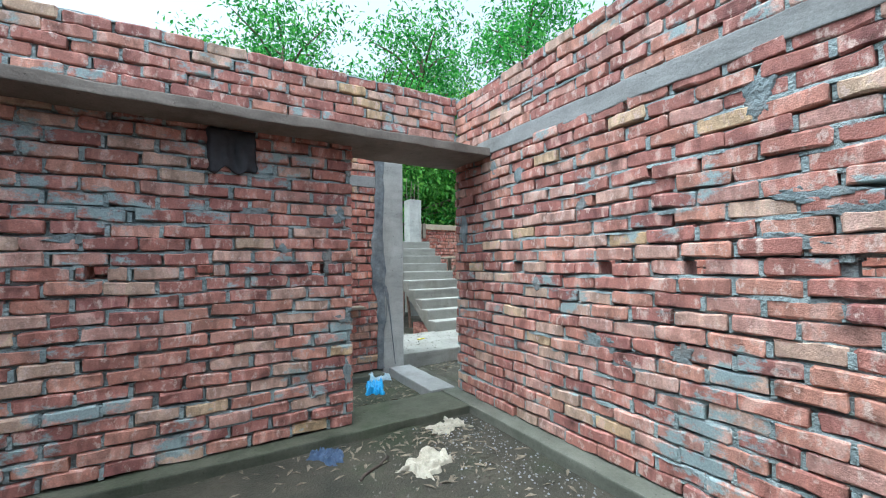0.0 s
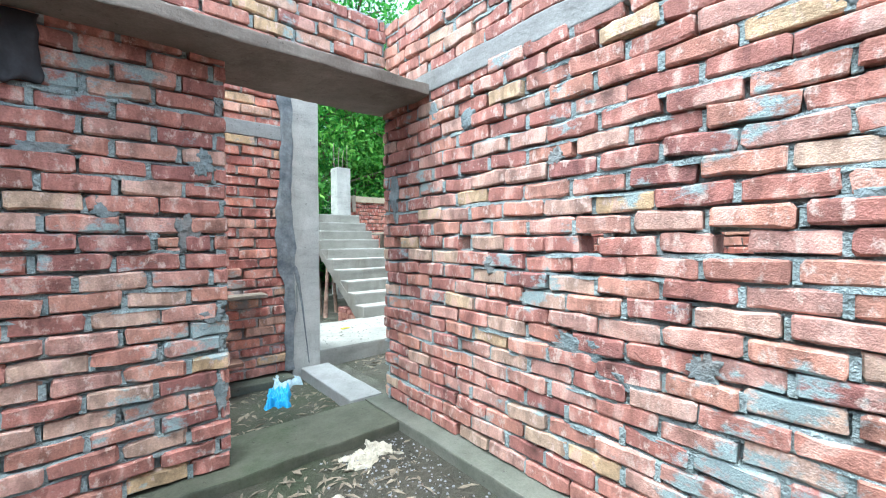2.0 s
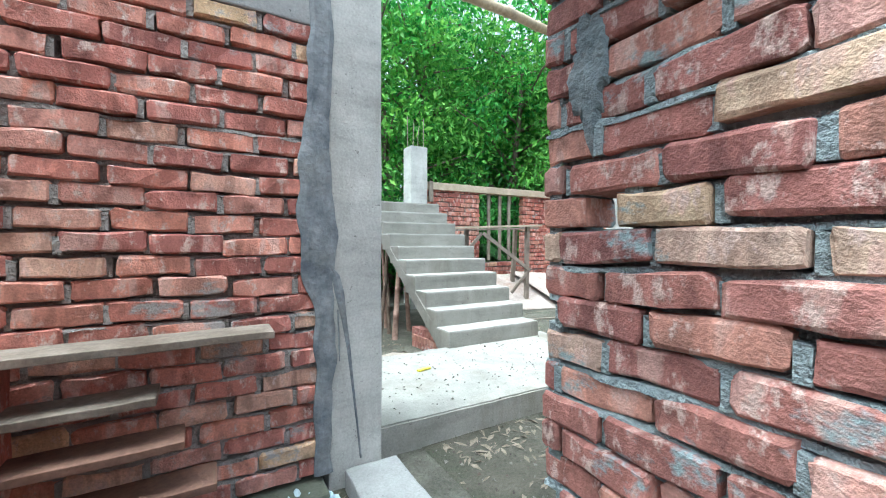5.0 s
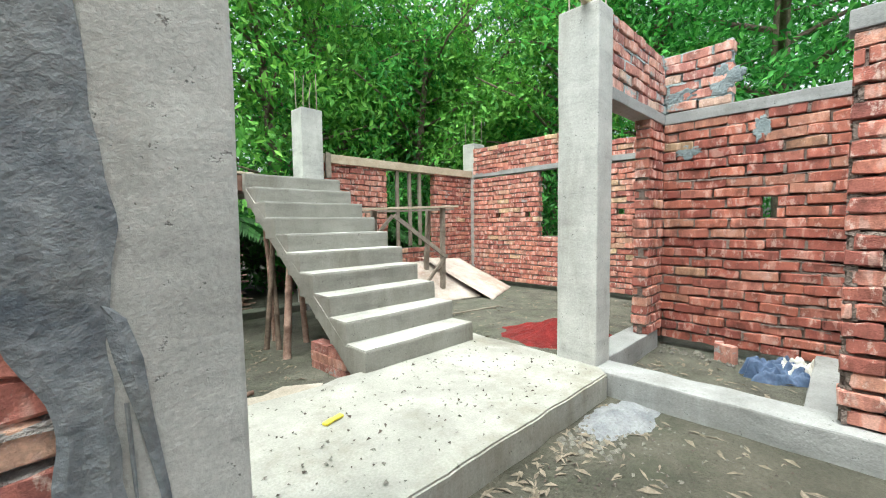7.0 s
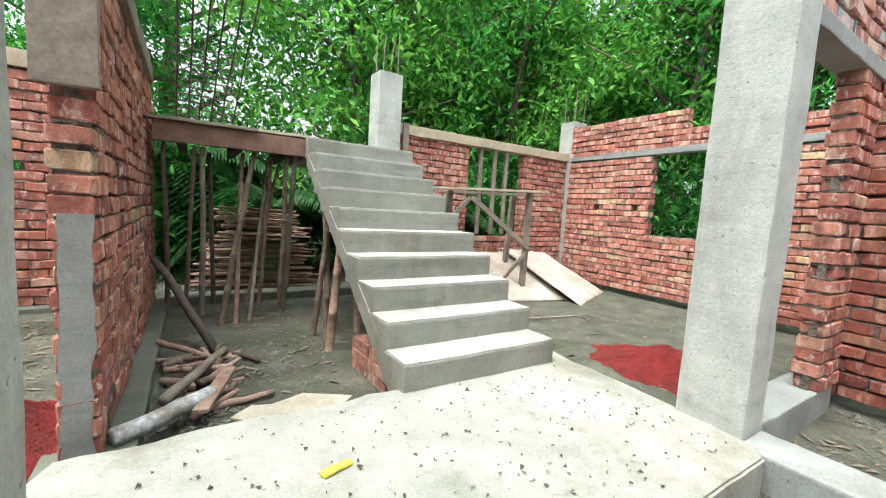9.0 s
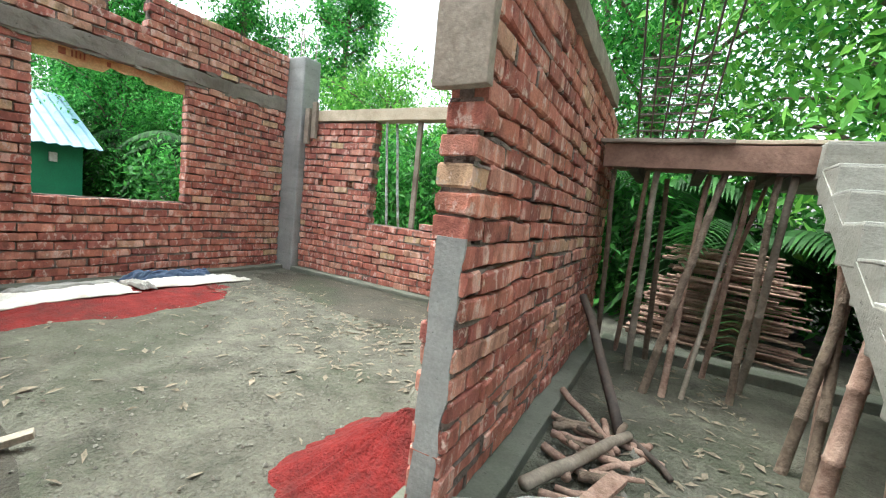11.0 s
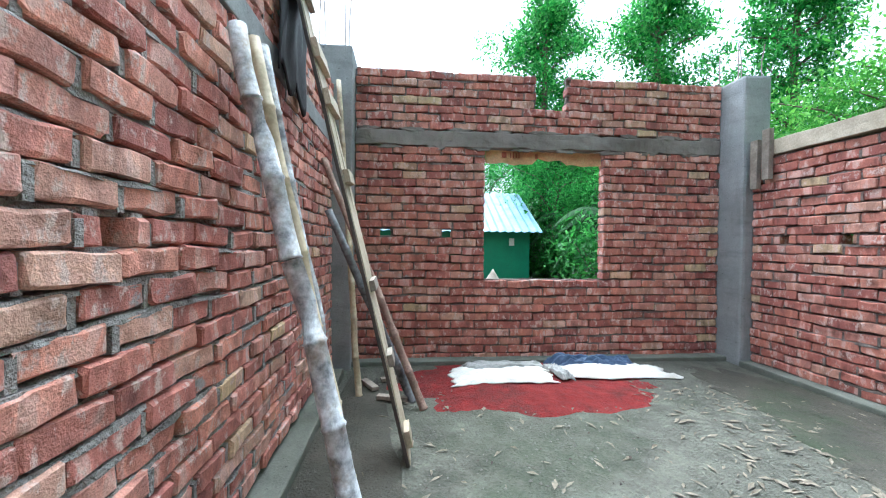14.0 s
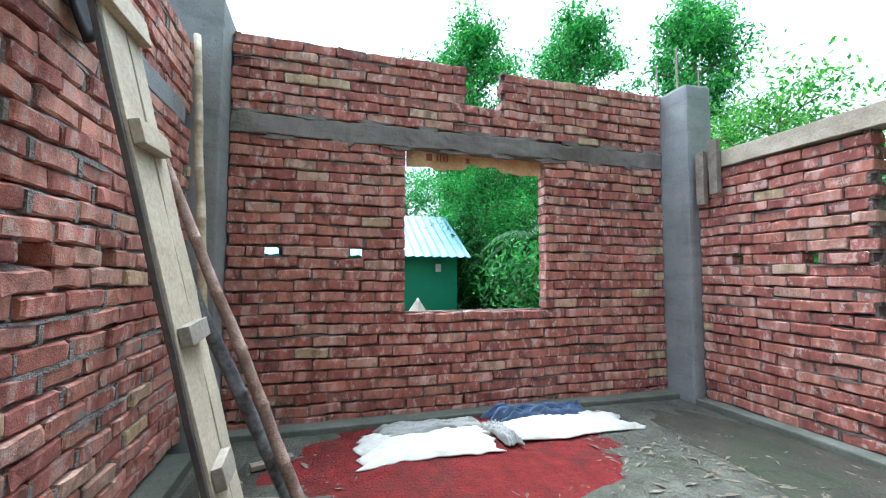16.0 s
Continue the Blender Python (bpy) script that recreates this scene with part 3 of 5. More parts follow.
# ---- third room ----
brick_wall("wall_far_room", "red brick wall with a window opening and a notch in its top", "y", -2.47, -2.60, 4.53, 8.46, 2.54 - 26 * COURSE, 3.30,
           [(5.85, 7.14, 1.16, 2.54), (4.4, 8.5, 2.54, 2.70), (6.39, 6.72, 2.96, 3.4)] + [HOLE(u, 1.66) for u in (4.83, 5.465)], mat=BRICK_RED, near=(4.4, 8.5))
structure("lintel_band_far_room", box_bm((-2.606, 4.53, 2.542), (-2.460, 8.46, 2.698), 0.010, 0.016, 130, 12), ROUGHBAND, "grey concrete lintel band over the window", "lintel")
structure("column_far_left", box_bm((-2.62, 4.14, 0.1), (-2.22, 4.525, 3.40), 0.012, 0.004, 30, 13), BAND, "grey concrete corner column", "column")
structure("column_far_right", box_bm((-2.62, 8.465, 0.1), (-2.16, 8.76, 3.30), 0.03, 0.006, 30, 14), BAND, "grey cement-rendered corner column", "column")
brick_wall("wall_north_room", "red brick wall with a wide window opening", "x", 8.56, 8.69, -2.15, 1.82, FOOT - 0.03, 2.43,
           [(-0.90, 0.37, 1.15, 2.6)] + [HOLE(u, 1.62) for u in (-1.8, -1.28, 0.95)], mat=BRICK_RED, near=(-2.2, 1.9))
structure("formwork_band_north", box_bm((-2.15, 8.53, 2.432), (1.82, 8.72, 2.575), 0.006, 0.006, 40, 15), PALEWOOD, "pale boards of lintel formwork along the wall top", "formwork")
structure("plinth_room_west", box_bm((-2.67, 4.51, 0.1), (-2.33, 8.46, FOOT - 0.035), 0.012, 0.006, 40, 16), PLINTH, "grey concrete plinth ledge", "plinth")
structure("plinth_room_north", box_bm((-2.15, 8.44, 0.1), (1.78, 8.78, FOOT - 0.026), 0.012, 0.006, 40, 17), PLINTH, "grey concrete plinth ledge", "plinth")
brick_wall("wall_stair_side", "red brick wall ending in a rough toothed edge", "y", 1.95, 1.82, 5.62, 8.50, FOOT, 2.37, [], mat=BRICK_RED, near=(5.5, 8.5), wobble=0.004)
structure("formwork_stair_side", box_bm((1.80, 5.62, 2.373), (1.985, 8.0, 2.50), 0.006, 0.008, 30, 41), WOOD, "grey timber formwork along the wall top", "formwork")
structure("plinth_stair_side", box_bm((1.75, 5.56, 0.1), (2.06, 8.46, FOOT), 0.012, 0.006, 40, 18), PLINTH, "grey concrete plinth beam under the wall", "plinth")
structure("plaster_wall_end", plaster_sheet(1.835, 1.925, 0.42, 1.36, 5.618, 0.03, 8.3, 0.03, 0.0, 0.003, 0.03), BAND, "grey cement smeared on the end of the wall", "plaster")

# ---- slab and stairs ----
def slab_part():
    bm = bmesh.new()
    base = [(2.02, 4.28), (4.27, 4.27), (4.36, 4.36), (4.40, 4.72), (4.42, 5.58), (3.16, 5.50), (1.84, 5.50), (1.78, 5.3), (1.90, 4.75), (2.02, 4.6)]
    out = []
    for (x1, y1), (x2, y2) in zip(base, base[1:] + base[:1]):
        n = max(1, int(math.hypot(x2 - x1, y2 - y1) / 0.07))
        for k in range(n):
            x, y = x1 + (x2 - x1) * k / n, y1 + (y2 - y1) * k / n
            rag = 0.035 if y > 5.2 or x < 2.0 else 0.012
            d = noise.noise_vector(Vector((x * 6, y * 6, 1))) * rag
            out.append((x + d.x, y + d.y))
    top = [bm.verts.new((x, y, FLOOR_SLAB + 0.004 * noise.noise(Vector((x * 7, y * 7, 0))))) for x, y in out]
    f = bm.faces.new(top)
    ex = bmesh.ops.extrude_face_region(bm, geom=[f])
    for v in ex["geom"]:
        if isinstance(v, bmesh.types.BMVert):
            v.co.z = 0.12
    bmesh.ops.recalc_face_normals(bm, faces=bm.faces)
    bmesh.ops.bevel(bm, geom=[e for e in bm.edges if all(v.co.z > 0.4 for v in e.verts)], offset=0.01, segments=2, affect="EDGES")
    return bm


structure("floor_slab", slab_part(), SLAB, "pale dusty concrete landing slab with a rough edge", "floor")
structure("column_slab", box_bm((4.36, 4.39, 0.1), (4.59, 4.69, 2.97), 0.014, 0.004, 30, 19), CONCRETE, "pale cast concrete column on the slab edge", "column")
structure("plinth_side_room", box_bm((4.30, 2.3, 0.1), (4.55, 4.385, FLOOR_SLAB - 0.004), 0.012, 0.006, 30, 20), BAND, "pale concrete plinth beam", "plinth")
structure("plinth_side_door", box_bm((4.594, 4.4, 0.1), (5.68, 4.62, FLOOR_SLAB), 0.012, 0.006, 20, 21), BAND, "pale concrete sill beam", "plinth")
structure("plinth_side_cross", box_bm((4.555, 3.12, 0.1), (5.745, 3.33, FLOOR_SLAB - 0.02), 0.012, 0.006, 20, 42), BAND, "pale concrete cross beam", "plinth")

ST_X0, ST_X1, ST_Y, TREAD_D, RISE = 3.165, 4.26, 5.43, 0.2355, 0.1545
stair = thing("staircase", "cast concrete staircase with ten rough steps", "staircase", kind="structure")
for i in range(10):
    y, z = ST_Y + TREAD_D * i, FLOOR_SLAB + RISE * i
    y2 = y + TREAD_D if i < 9 else 8.55
    lowz = z - 0.05 if i else 0.46
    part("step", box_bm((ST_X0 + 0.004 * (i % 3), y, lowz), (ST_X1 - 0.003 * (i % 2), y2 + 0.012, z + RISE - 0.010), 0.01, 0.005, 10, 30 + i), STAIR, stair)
    # Top of the step, in a paler tone than its riser and sides.
    part("tread", box_bm((ST_X0 + 0.006, y + 0.005, z + RISE - 0.016), (ST_X1 - 0.006, y2 + 0.012, z + RISE), 0.004, 0.004, 10, 60 + i), TREAD, stair, "tread paler than its step")
sb = bmesh.new()
prof = [(ST_Y - 0.0, 0.47), (ST_Y + 0.06, 0.36), (ST_Y + TREAD_D * 9 + 0.05, FLOOR_SLAB + RISE * 9 - 0.10), (ST_Y + TREAD_D * 9 + 0.05, FLOOR_SLAB + RISE * 9 + 0.02)]
a = [sb.verts.new((ST_X0 + 0.002, y, z)) for y, z in prof]
b = [sb.verts.new((ST_X1 - 0.002, y, z)) for y, z in prof]
sb.faces.new(a), sb.faces.new(b[::-1])
for i in range(4):
    sb.faces.new((a[i], b[i], b[(i + 1) % 4], a[(i + 1) % 4]))
bmesh.ops.recalc_face_normals(sb, faces=sb.faces)
part("waist_slab", sb, STAIR, stair, "sloping concrete underside")

# ---- east part: side room and large room ----
brick_wall("wall_side_room_back", "dark red brick wall with one scaffold hole", "y", 5.75, 5.88, -1.0, 4.53, FOOT, 2.36, [HOLE(3.64, 1.6)], mat=BRICK_DUSTY, near=(2.4, 4.6))
structure("lintel_band_side", box_bm((5.744, -1.0, 2.362), (5.886, 4.53, 2.458), 0.008, 0.006, 40, 22), BAND, "grey concrete lintel band", "lintel")
brick_wall("wall_side_room_upper", "short stretch of brick courses on the band", "y", 5.75, 5.88, 3.90, 4.53, 2.46, 2.96, near=(3.6, 4.6))
brick_wall("wall_side_pier", "narrow brick pier beside a door opening", "x", 4.40, 4.53, 5.38, 5.745, FLOOR_SLAB, 2.36, mat=BRICK_RED, near=(5.2, 6.2))
structure("lintel_side_door", box_bm((4.594, 4.39, 2.362), (5.742, 4.54, 2.45), 0.008, 0.005, 20, 23), BAND, "grey concrete lintel over the door opening", "lintel")
brick_wall("wall_side_door_upper", "brick courses on the door lintel", "x", 4.40, 4.53, 4.594, 5.745, 2.45, 2.96, near=(4.6, 6.2))
brick_wall("wall_side_room_front", "red brick wall with a toothed end", "y", 4.40, 4.53, -1.0, 3.20, FLOOR_SLAB, 2.36, [HOLE(3.0, 1.62)], mat=BRICK_RED, near=(1.5, 3.3))
structure("lintel_band_front", box_bm((4.394, -1.0, 2.362), (4.536, 3.22, 2.46), 0.008, 0.006, 30, 24), BAND, "grey concrete lintel band", "lintel")
brick_wall("wall_side_room_south", "plain red brick wall", "x", -1.0, -1.13, 2.20, 5.88, FOOT, 2.5, near=(3, 4))
brick_wall("wall_north_east", "red brick wall with a window under a timber band", "x", 8.55, 8.68, 4.52, 7.78, FOOT, 2.43, [(5.70, 6.78, 1.12, 2.6)], mat=BRICK_RED, near=(4.5, 8.2))
structure("formwork_band_north_east", box_bm((4.52, 8.51, 2.402), (7.78, 8.71, 2.53), 0.006, 0.006, 40, 25), PALEWOOD, "pale formwork boards along the wall top", "formwork")
structure("column_stair_top", box_bm((4.20, 8.42, 0.1), (4.515, 8.72, 3.10), 0.012, 0.004, 24, 26), CONCRETE, "pale cast concrete column beside the stair landing", "column")
structure("column_north_east", box_bm((7.78, 8.46, 0.1), (8.10, 8.76, 3.08), 0.012, 0.004, 24, 27), CONCRETE, "pale cast concrete corner column", "column")
brick_wall("wall_east_large_room", "red brick wall with a window opening", "y", 7.75, 7.88, 4.53, 8.455, FOOT, 2.93,
           [(5.95, 6.97, 1.26, 2.39), (4.3, 8.5, 2.39, 2.48), (4.3, 6.57, 2.72, 3.3)] + [HOLE(u, 1.65) for u in (7.2, 7.85, 5.6)], mat=BRICK_RED, near=(4.3, 8.5))
structure("lintel_band_east_room", box_bm((7.744, 4.53, 2.392), (7.886, 8.455, 2.478), 0.008, 0.006, 40, 28), BAND, "grey concrete lintel band", "lintel")
brick_wall("wall_large_room_south", "plain red brick wall", "x", 4.53, 4.40, 5.885, 7.88, FOOT, 2.36, near=(5.8, 8.4))
structure("plinth_stair_north", box_bm((2.07, 8.42, 0.1), (4.19, 8.64, 0.42), 0.012, 0.008, 30, 29), PLINTH, "grey concrete plinth beam behind the stairs", "plinth")


# ---- trees and undergrowth ----
def leaves_mesh(name, spots, mat, size, seed, droop=0.3, slim=0.42):
    """Leaves, each a bent blade of two quads, scattered round the given spots (x, y, z, spread, count)."""
    r = np.random.RandomState(seed)
    P = np.concatenate([np.array(s[:3]) + np.clip(r.normal(0, 1, (int(s[4]), 3)), -1.9, 1.9) * np.array([s[3], s[3], s[3] * 0.75]) for s in spots])
    n = len(P)
    d = r.normal(0, 1, (n, 3))
    d[:, 2] -= droop
    d /= np.linalg.norm(d, axis=1)[:, None]
    w = np.cross(d, r.normal(0, 1, (n, 3)) + np.array([0, 0, 1.5]))
    w /= np.linalg.norm(w, axis=1)[:, None] + 1e-6
    L = (size * r.uniform(0.6, 1.35, n))[:, None]
    up = np.cross(w, d)
    half = w * L * slim * 0.5
    V = np.stack([P, P + d * L * 0.45 + half + up * L * 0.06, P + d * L, P + d * L * 0.45 - half + up * L * 0.06], 1).reshape(-1, 3)
    F = [(4 * i, 4 * i + 1, 4 * i + 2, 4 * i + 3) for i in range(n)]
    me = bpy.data.meshes.new(name)
    me.from_pydata(V.tolist(), [], F)
    me.materials.append(mat)
    return me


LEAF = leaf_material("tree_leaf", ((0.0, (0.02, 0.14, 0.028)), (0.35, (0.055, 0.29, 0.05)), (0.7, (0.10, 0.42, 0.07)), (1.0, (0.19, 0.56, 0.11))))
LEAF_DARK = leaf_material("shade_leaf", ((0.0, (0.028, 0.16, 0.032)), (0.5, (0.075, 0.36, 0.06)), (1.0, (0.15, 0.54, 0.10))))
LEAF_LIGHT = leaf_material("young_leaf", ((0.0, (0.06, 0.22, 0.035)), (0.5, (0.13, 0.39, 0.06)), (1.0, (0.24, 0.54, 0.09))))


LEAF_BUSH = leaf_material("bush_leaf", ((0.0, (0.018, 0.10, 0.02)), (0.5, (0.045, 0.22, 0.036)), (1.0, (0.10, 0.38, 0.065))))


def tree(name, label, height, crown_base, spread, leaf, size, seed, leaves=7000):
    r = random.Random(seed)
    t = thing(name, label, "tree")
    bm = bmesh.new()
    lean = (r.uniform(-0.4, 0.4), r.uniform(-0.4, 0.4))
    pts = [(lean[0] * (k / 6) ** 1.5 + r.uniform(-0.05, 0.05), lean[1] * (k / 6) ** 1.5 + r.uniform(-0.05, 0.05), height * 0.92 * k / 6) for k in range(7)]
    rad = height * 0.018
    tube(bm, pts, [rad * (1.25 - k / 6) + 0.01 for k in range(7)], 9)
    spots = []
    n_limb = 25
    for i in range(n_limb):
        f = i / (n_limb - 1)
        z = crown_base + (height * 0.92 - crown_base) * f
        k = min(5, int(z / (height * 0.92) * 6))
        base = Vector(pts[k]).lerp(Vector(pts[k + 1]), z / (height * 0.92) * 6 - k)
        ang = i * 2.4 + r.uniform(-0.4, 0.4)
        reach = spread * (0.45 + 0.75 * math.sin(math.pi * min(1, 0.18 + 0.8 * f))) * r.uniform(0.6, 1.1)
        tip = base + Vector((math.cos(ang) * reach, math.sin(ang) * reach, reach * r.uniform(0.15, 0.6)))
        midp = base.lerp(tip, 0.5) + Vector((0, 0, reach * 0.12))
        tube(bm, [base, midp, tip], [rad * 0.42 * (1.1 - f * 0.7), rad * 0.25, 0.012], 6)
        for j in range(9):
            c = midp.lerp(tip, r.uniform(-0.2, 1.1)) + Vector((r.gauss(0, 0.3), r.gauss(0, 0.3), r.gauss(0, 0.5))) * max(spread, 2.2) * 0.38
            spots.append((*c, max(spread, 2.4) * r.uniform(0.08, 0.16), 1))
    total = sum(s[3] ** 2 for s in spots)
    spots = [(*s[:4], max(4, leaves * s[3] ** 2 / total)) for s in spots]
    part("trunk", bm, BARK, t, smooth=True)
    c = new("crown", leaves_mesh("crown", spots, leaf, size, seed))
    c.parent = t
    return t


def bush(name, label, spread, height, leaf, size, seed, leaves=3500):
    r = random.Random(seed)
    t = thing(name, label, "bush")
    bm = bmesh.new()
    spots = []
    for i in range(14):
        a, q = r.uniform(0, math.tau), math.sqrt(r.random()) * spread
        x, y, z = math.cos(a) * q, math.sin(a) * q, height * r.uniform(0.3, 1.0)
        tube(bm, [(x * 0.3, y * 0.3, -0.1), (x * 0.7, y * 0.7, z * 0.6), (x, y, z)], [0.025, 0.018, 0.008], 5)
        spots.append((x, y, z, height * 0.17, leaves / 28))
        spots.append((x * 0.8, y * 0.8, z * 0.5, height * 0.2, leaves / 28))
    part("stem", bm, BARK, t)
    c = new("foliage", leaves_mesh("foliage", spots, leaf, size, seed))
    c.parent = t
    return t


kinds = [tree("tree", "tall leafy green tree with an open crown", 9.0, 2.2, 2.5, LEAF, 0.15, 1, 15000),
         tree("tree", "broad dark green tree with dense leaves", 7.5, 1.5, 2.6, LEAF_DARK, 0.14, 2, 19000),
         tree("tree", "slender tree with light green upper leaves", 12.0, 3.0, 1.45, LEAF, 0.17, 3, 26000),
         tree("tree", "young tree with fresh bright leaves", 6.5, 1.2, 2.2, LEAF_LIGHT, 0.16, 4, 13000)]
rt = random.Random(11)
spots = [(0, 6.2, 12.2), (0, 1.8, 13.6), (3, 5.0, 11.3), (3, 9.0, 12.6), (0, 8.0, 15.5), (3, 11.5, 12.0), (3, 8.4, 11.0), (0, 12.2, 9.2), (1, 11.3, 6.6),
         (0, 11.0, 4.0), (3, 10.6, 8.2), (1, 12.5, 1.5), (1, 12.0, 15.0), (0, 15.0, 11.0), (1, 15.5, 6.0), (0, 0.9, 13.6, 0.8),
         (2, -10.5, 9.3, 0.78), (2, -9.3, 12.2), (2, -7.6, 14.6, 0.95), (3, -4.8, 13.4, 0.72), (3, -1.4, 13.2, 0.62), (1, -9.6, 9.2, 0.55), (1, -9.4, 10.6, 0.6), (3, -6.4, 15.0, 0.6), (1, 9.5, 18.0), (0, 14.0, 19.0), (0, 11.2, 11.4, 1.25), (1, -8.4, 12.4, 0.6), (3, 0.6, 12.4, 0.5), (3, -3.0, 14.6, 0.55), (1, -13.0, 8.0, 0.65), (1, -12.6, 10.4, 0.65), (1, -13.0, 5.6, 0.6), (1, -12.0, 12.2, 0.65)]
firsts = [next(i for i, q in enumerate(spots) if q[0] == k) for k in range(4)]
for n, (k, x, y, *sc) in enumerate(spots):
    sc = sc[0] if sc else 1.0
    m = pose(x, y, GROUND - 0.05, 0, 0, rt.uniform(0, 360)) @ Matrix.Diagonal((sc, sc, sc, 1))
    if n in firsts:
        kinds[k].matrix_basis = m
    else:
        copy_thing(kinds[k], m)
bushes = [bush("bush", "dense dark green undergrowth bush", 1.1, 2.2, LEAF_BUSH, 0.14, 21, 4500), bush("bush", "light green bush with fresh leaves", 1.0, 1.7, LEAF_BUSH, 0.15, 22)]
bspots = [(0, 2.2, 11.4), (1, 3.6, 11.2), (0, 4.8, 10.6), (1, 2.2, 11.2), (0, 5.8, 10.4), (1, 6.8, 10.2), (0, 7.8, 10.8), (1, 9.8, 9.6), (0, 10.2, 7.4), (1, 10.0, 5.8), (0, 9.9, 6.6),
          (0, -0.4, 10.9), (1, 0.6, 10.8), (0, -1.6, 11.1), (1, 1.5, 10.9), (0, -3.0, 11.2), (1, -5.4, 9.9), (0, -6.6, 10.4), (1, -5.0, 10.6), (0, 3.0, 11.6), (0, 1.0, 12.0), (0, -0.8, 11.8), (1, -6.0, 9.4), (0, -9.6, 9.6), (0, -10.4, 9.0)]
for n, (k, x, y) in enumerate(bspots):
    m = pose(x, y, GROUND - 0.05, 0, 0, rt.uniform(0, 360))
    if n < 2:
        bushes[k].matrix_basis = m
    else:
        copy_thing(bushes[k], m)


# ---- things: poles, timber, heaps, cloth ----
def along_line(p, q, n, sag=0.0, wob=0.0, seed=0):
    p, q = Vector(p), Vector(q)
    r = random.Random(seed)
    return [p.lerp(q, i / n) + Vector((r.uniform(-wob, wob), r.uniform(-wob, wob), -sag * math.sin(math.pi * i / n))) for i in range(n + 1)]


def bamboo(name, label, p, q, rad, mat, seed, group="", knot=0.28):
    """A bamboo pole from p to q, with swollen nodes and side stubs."""
    p, q = Vector(p), Vector(q)
    L = (q - p).length
    n = max(3, int(L / knot))
    pts, rr = [], []
    r = random.Random(seed)
    for i in range(n):
        a = p.lerp(q, i / n) + Vector((r.uniform(-1, 1), r.uniform(-1, 1), 0)) * rad * 0.25
        taper = 1.0 - 0.22 * i / n
        for f, k in ((0.0, 1.0), (0.03, 1.16), (0.06, 1.0), (0.5, 0.95)):
            pts.append(a + (q - p) * f / n)
            rr.append(rad * taper * k)
    pts.append(q), rr.append(rad * 0.78)
    t = thing(name, label, "bamboo pole" if rad > 0.02 else "stick", p, group=group)
    bm = bmesh.new()
    tube(bm, [v - p for v in pts], rr, 10)
    part("culm", bm, mat, t, smooth=True)
    return t


def stick(bm, p, q, r1, r2, seed, n=5, wob=0.012):
    pts = along_line(p, q, n, 0, wob, seed)
    tube(bm, pts, [r1 + (r2 - r1) * i / n for i in range(n + 1)], 7)


def log_thing(name, label, p, q, r1, r2, mat, seed, group="", category="log"):
    t = thing(name, label, category, p, group=group)
    bm = bmesh.new()
    stick(bm, (0, 0, 0), Vector(q) - Vector(p), r1, r2, seed)
    part("branch", bm, mat, t, smooth=True)
    return t


def board_bm(p, q, width, thick, side, seed, rough=0.004):
    """A plank from p to q; side: the direction of its width."""
    p, q = Vector(p), Vector(q)
    x = (q - p).normalized()
    y = (Vector(side) - x * x.dot(Vector(side))).normalized()
    z = x.cross(y)
    m = Matrix((x, y, z)).transposed().to_4x4()
    m.translation = p
    return box_bm((0, -width / 2, -thick / 2), ((q - p).length, width / 2, thick / 2), 0.003, rough, 14, seed, m)


def heap(name, label, category, cx, cy, rx, ry, h, mat, z0, seed, turn=0.0, kind=""):
    """A low heap with an uneven outline and surface."""
    bm = bmesh.new()
    n, rings = 90, 16
    grid_ = []
    for k in range(rings + 1):
        f = k / rings
        row = []
        for i in range(n):
            a = i * math.tau / n
            wob = 1 + 0.22 * noise.noise(Vector((math.cos(a) * 1.6, math.sin(a) * 1.6, seed))) + 0.14 * noise.noise(Vector((math.cos(a) * 5, math.sin(a) * 5, seed))) + 0.08 * noise.noise(Vector((math.cos(a) * 13, math.sin(a) * 13, seed)))
            x, y = math.cos(a) * rx * f * wob, math.sin(a) * ry * f * wob
            z = h * (1 - f) ** 1.25 * (1.1 + 0.35 * noise.noise(Vector((x * 4, y * 4, seed)))) + 0.02 * (1 - f) * noise.noise(Vector((x * 14, y * 14, seed)))
            row.append(bm.verts.new((x, y, max(z, -0.005) - (0.03 if k == rings else 0))))
        grid_.append(row)
    for r1, r2 in zip(grid_, grid_[1:]):
        for i in range(n):
            bm.faces.new((r1[i], r1[(i + 1) % n], r2[(i + 1) % n], r2[i]))
    bmesh.ops.remove_doubles(bm, verts=bm.verts, dist=0.0005)
    bmesh.ops.recalc_face_normals(bm, faces=bm.faces)
    ob = part(name, bm, mat, smooth=True)
    ob.matrix_basis = pose(cx, cy, z0, 0, 0, turn)
    return tagged(ob, label, category, kind=kind)


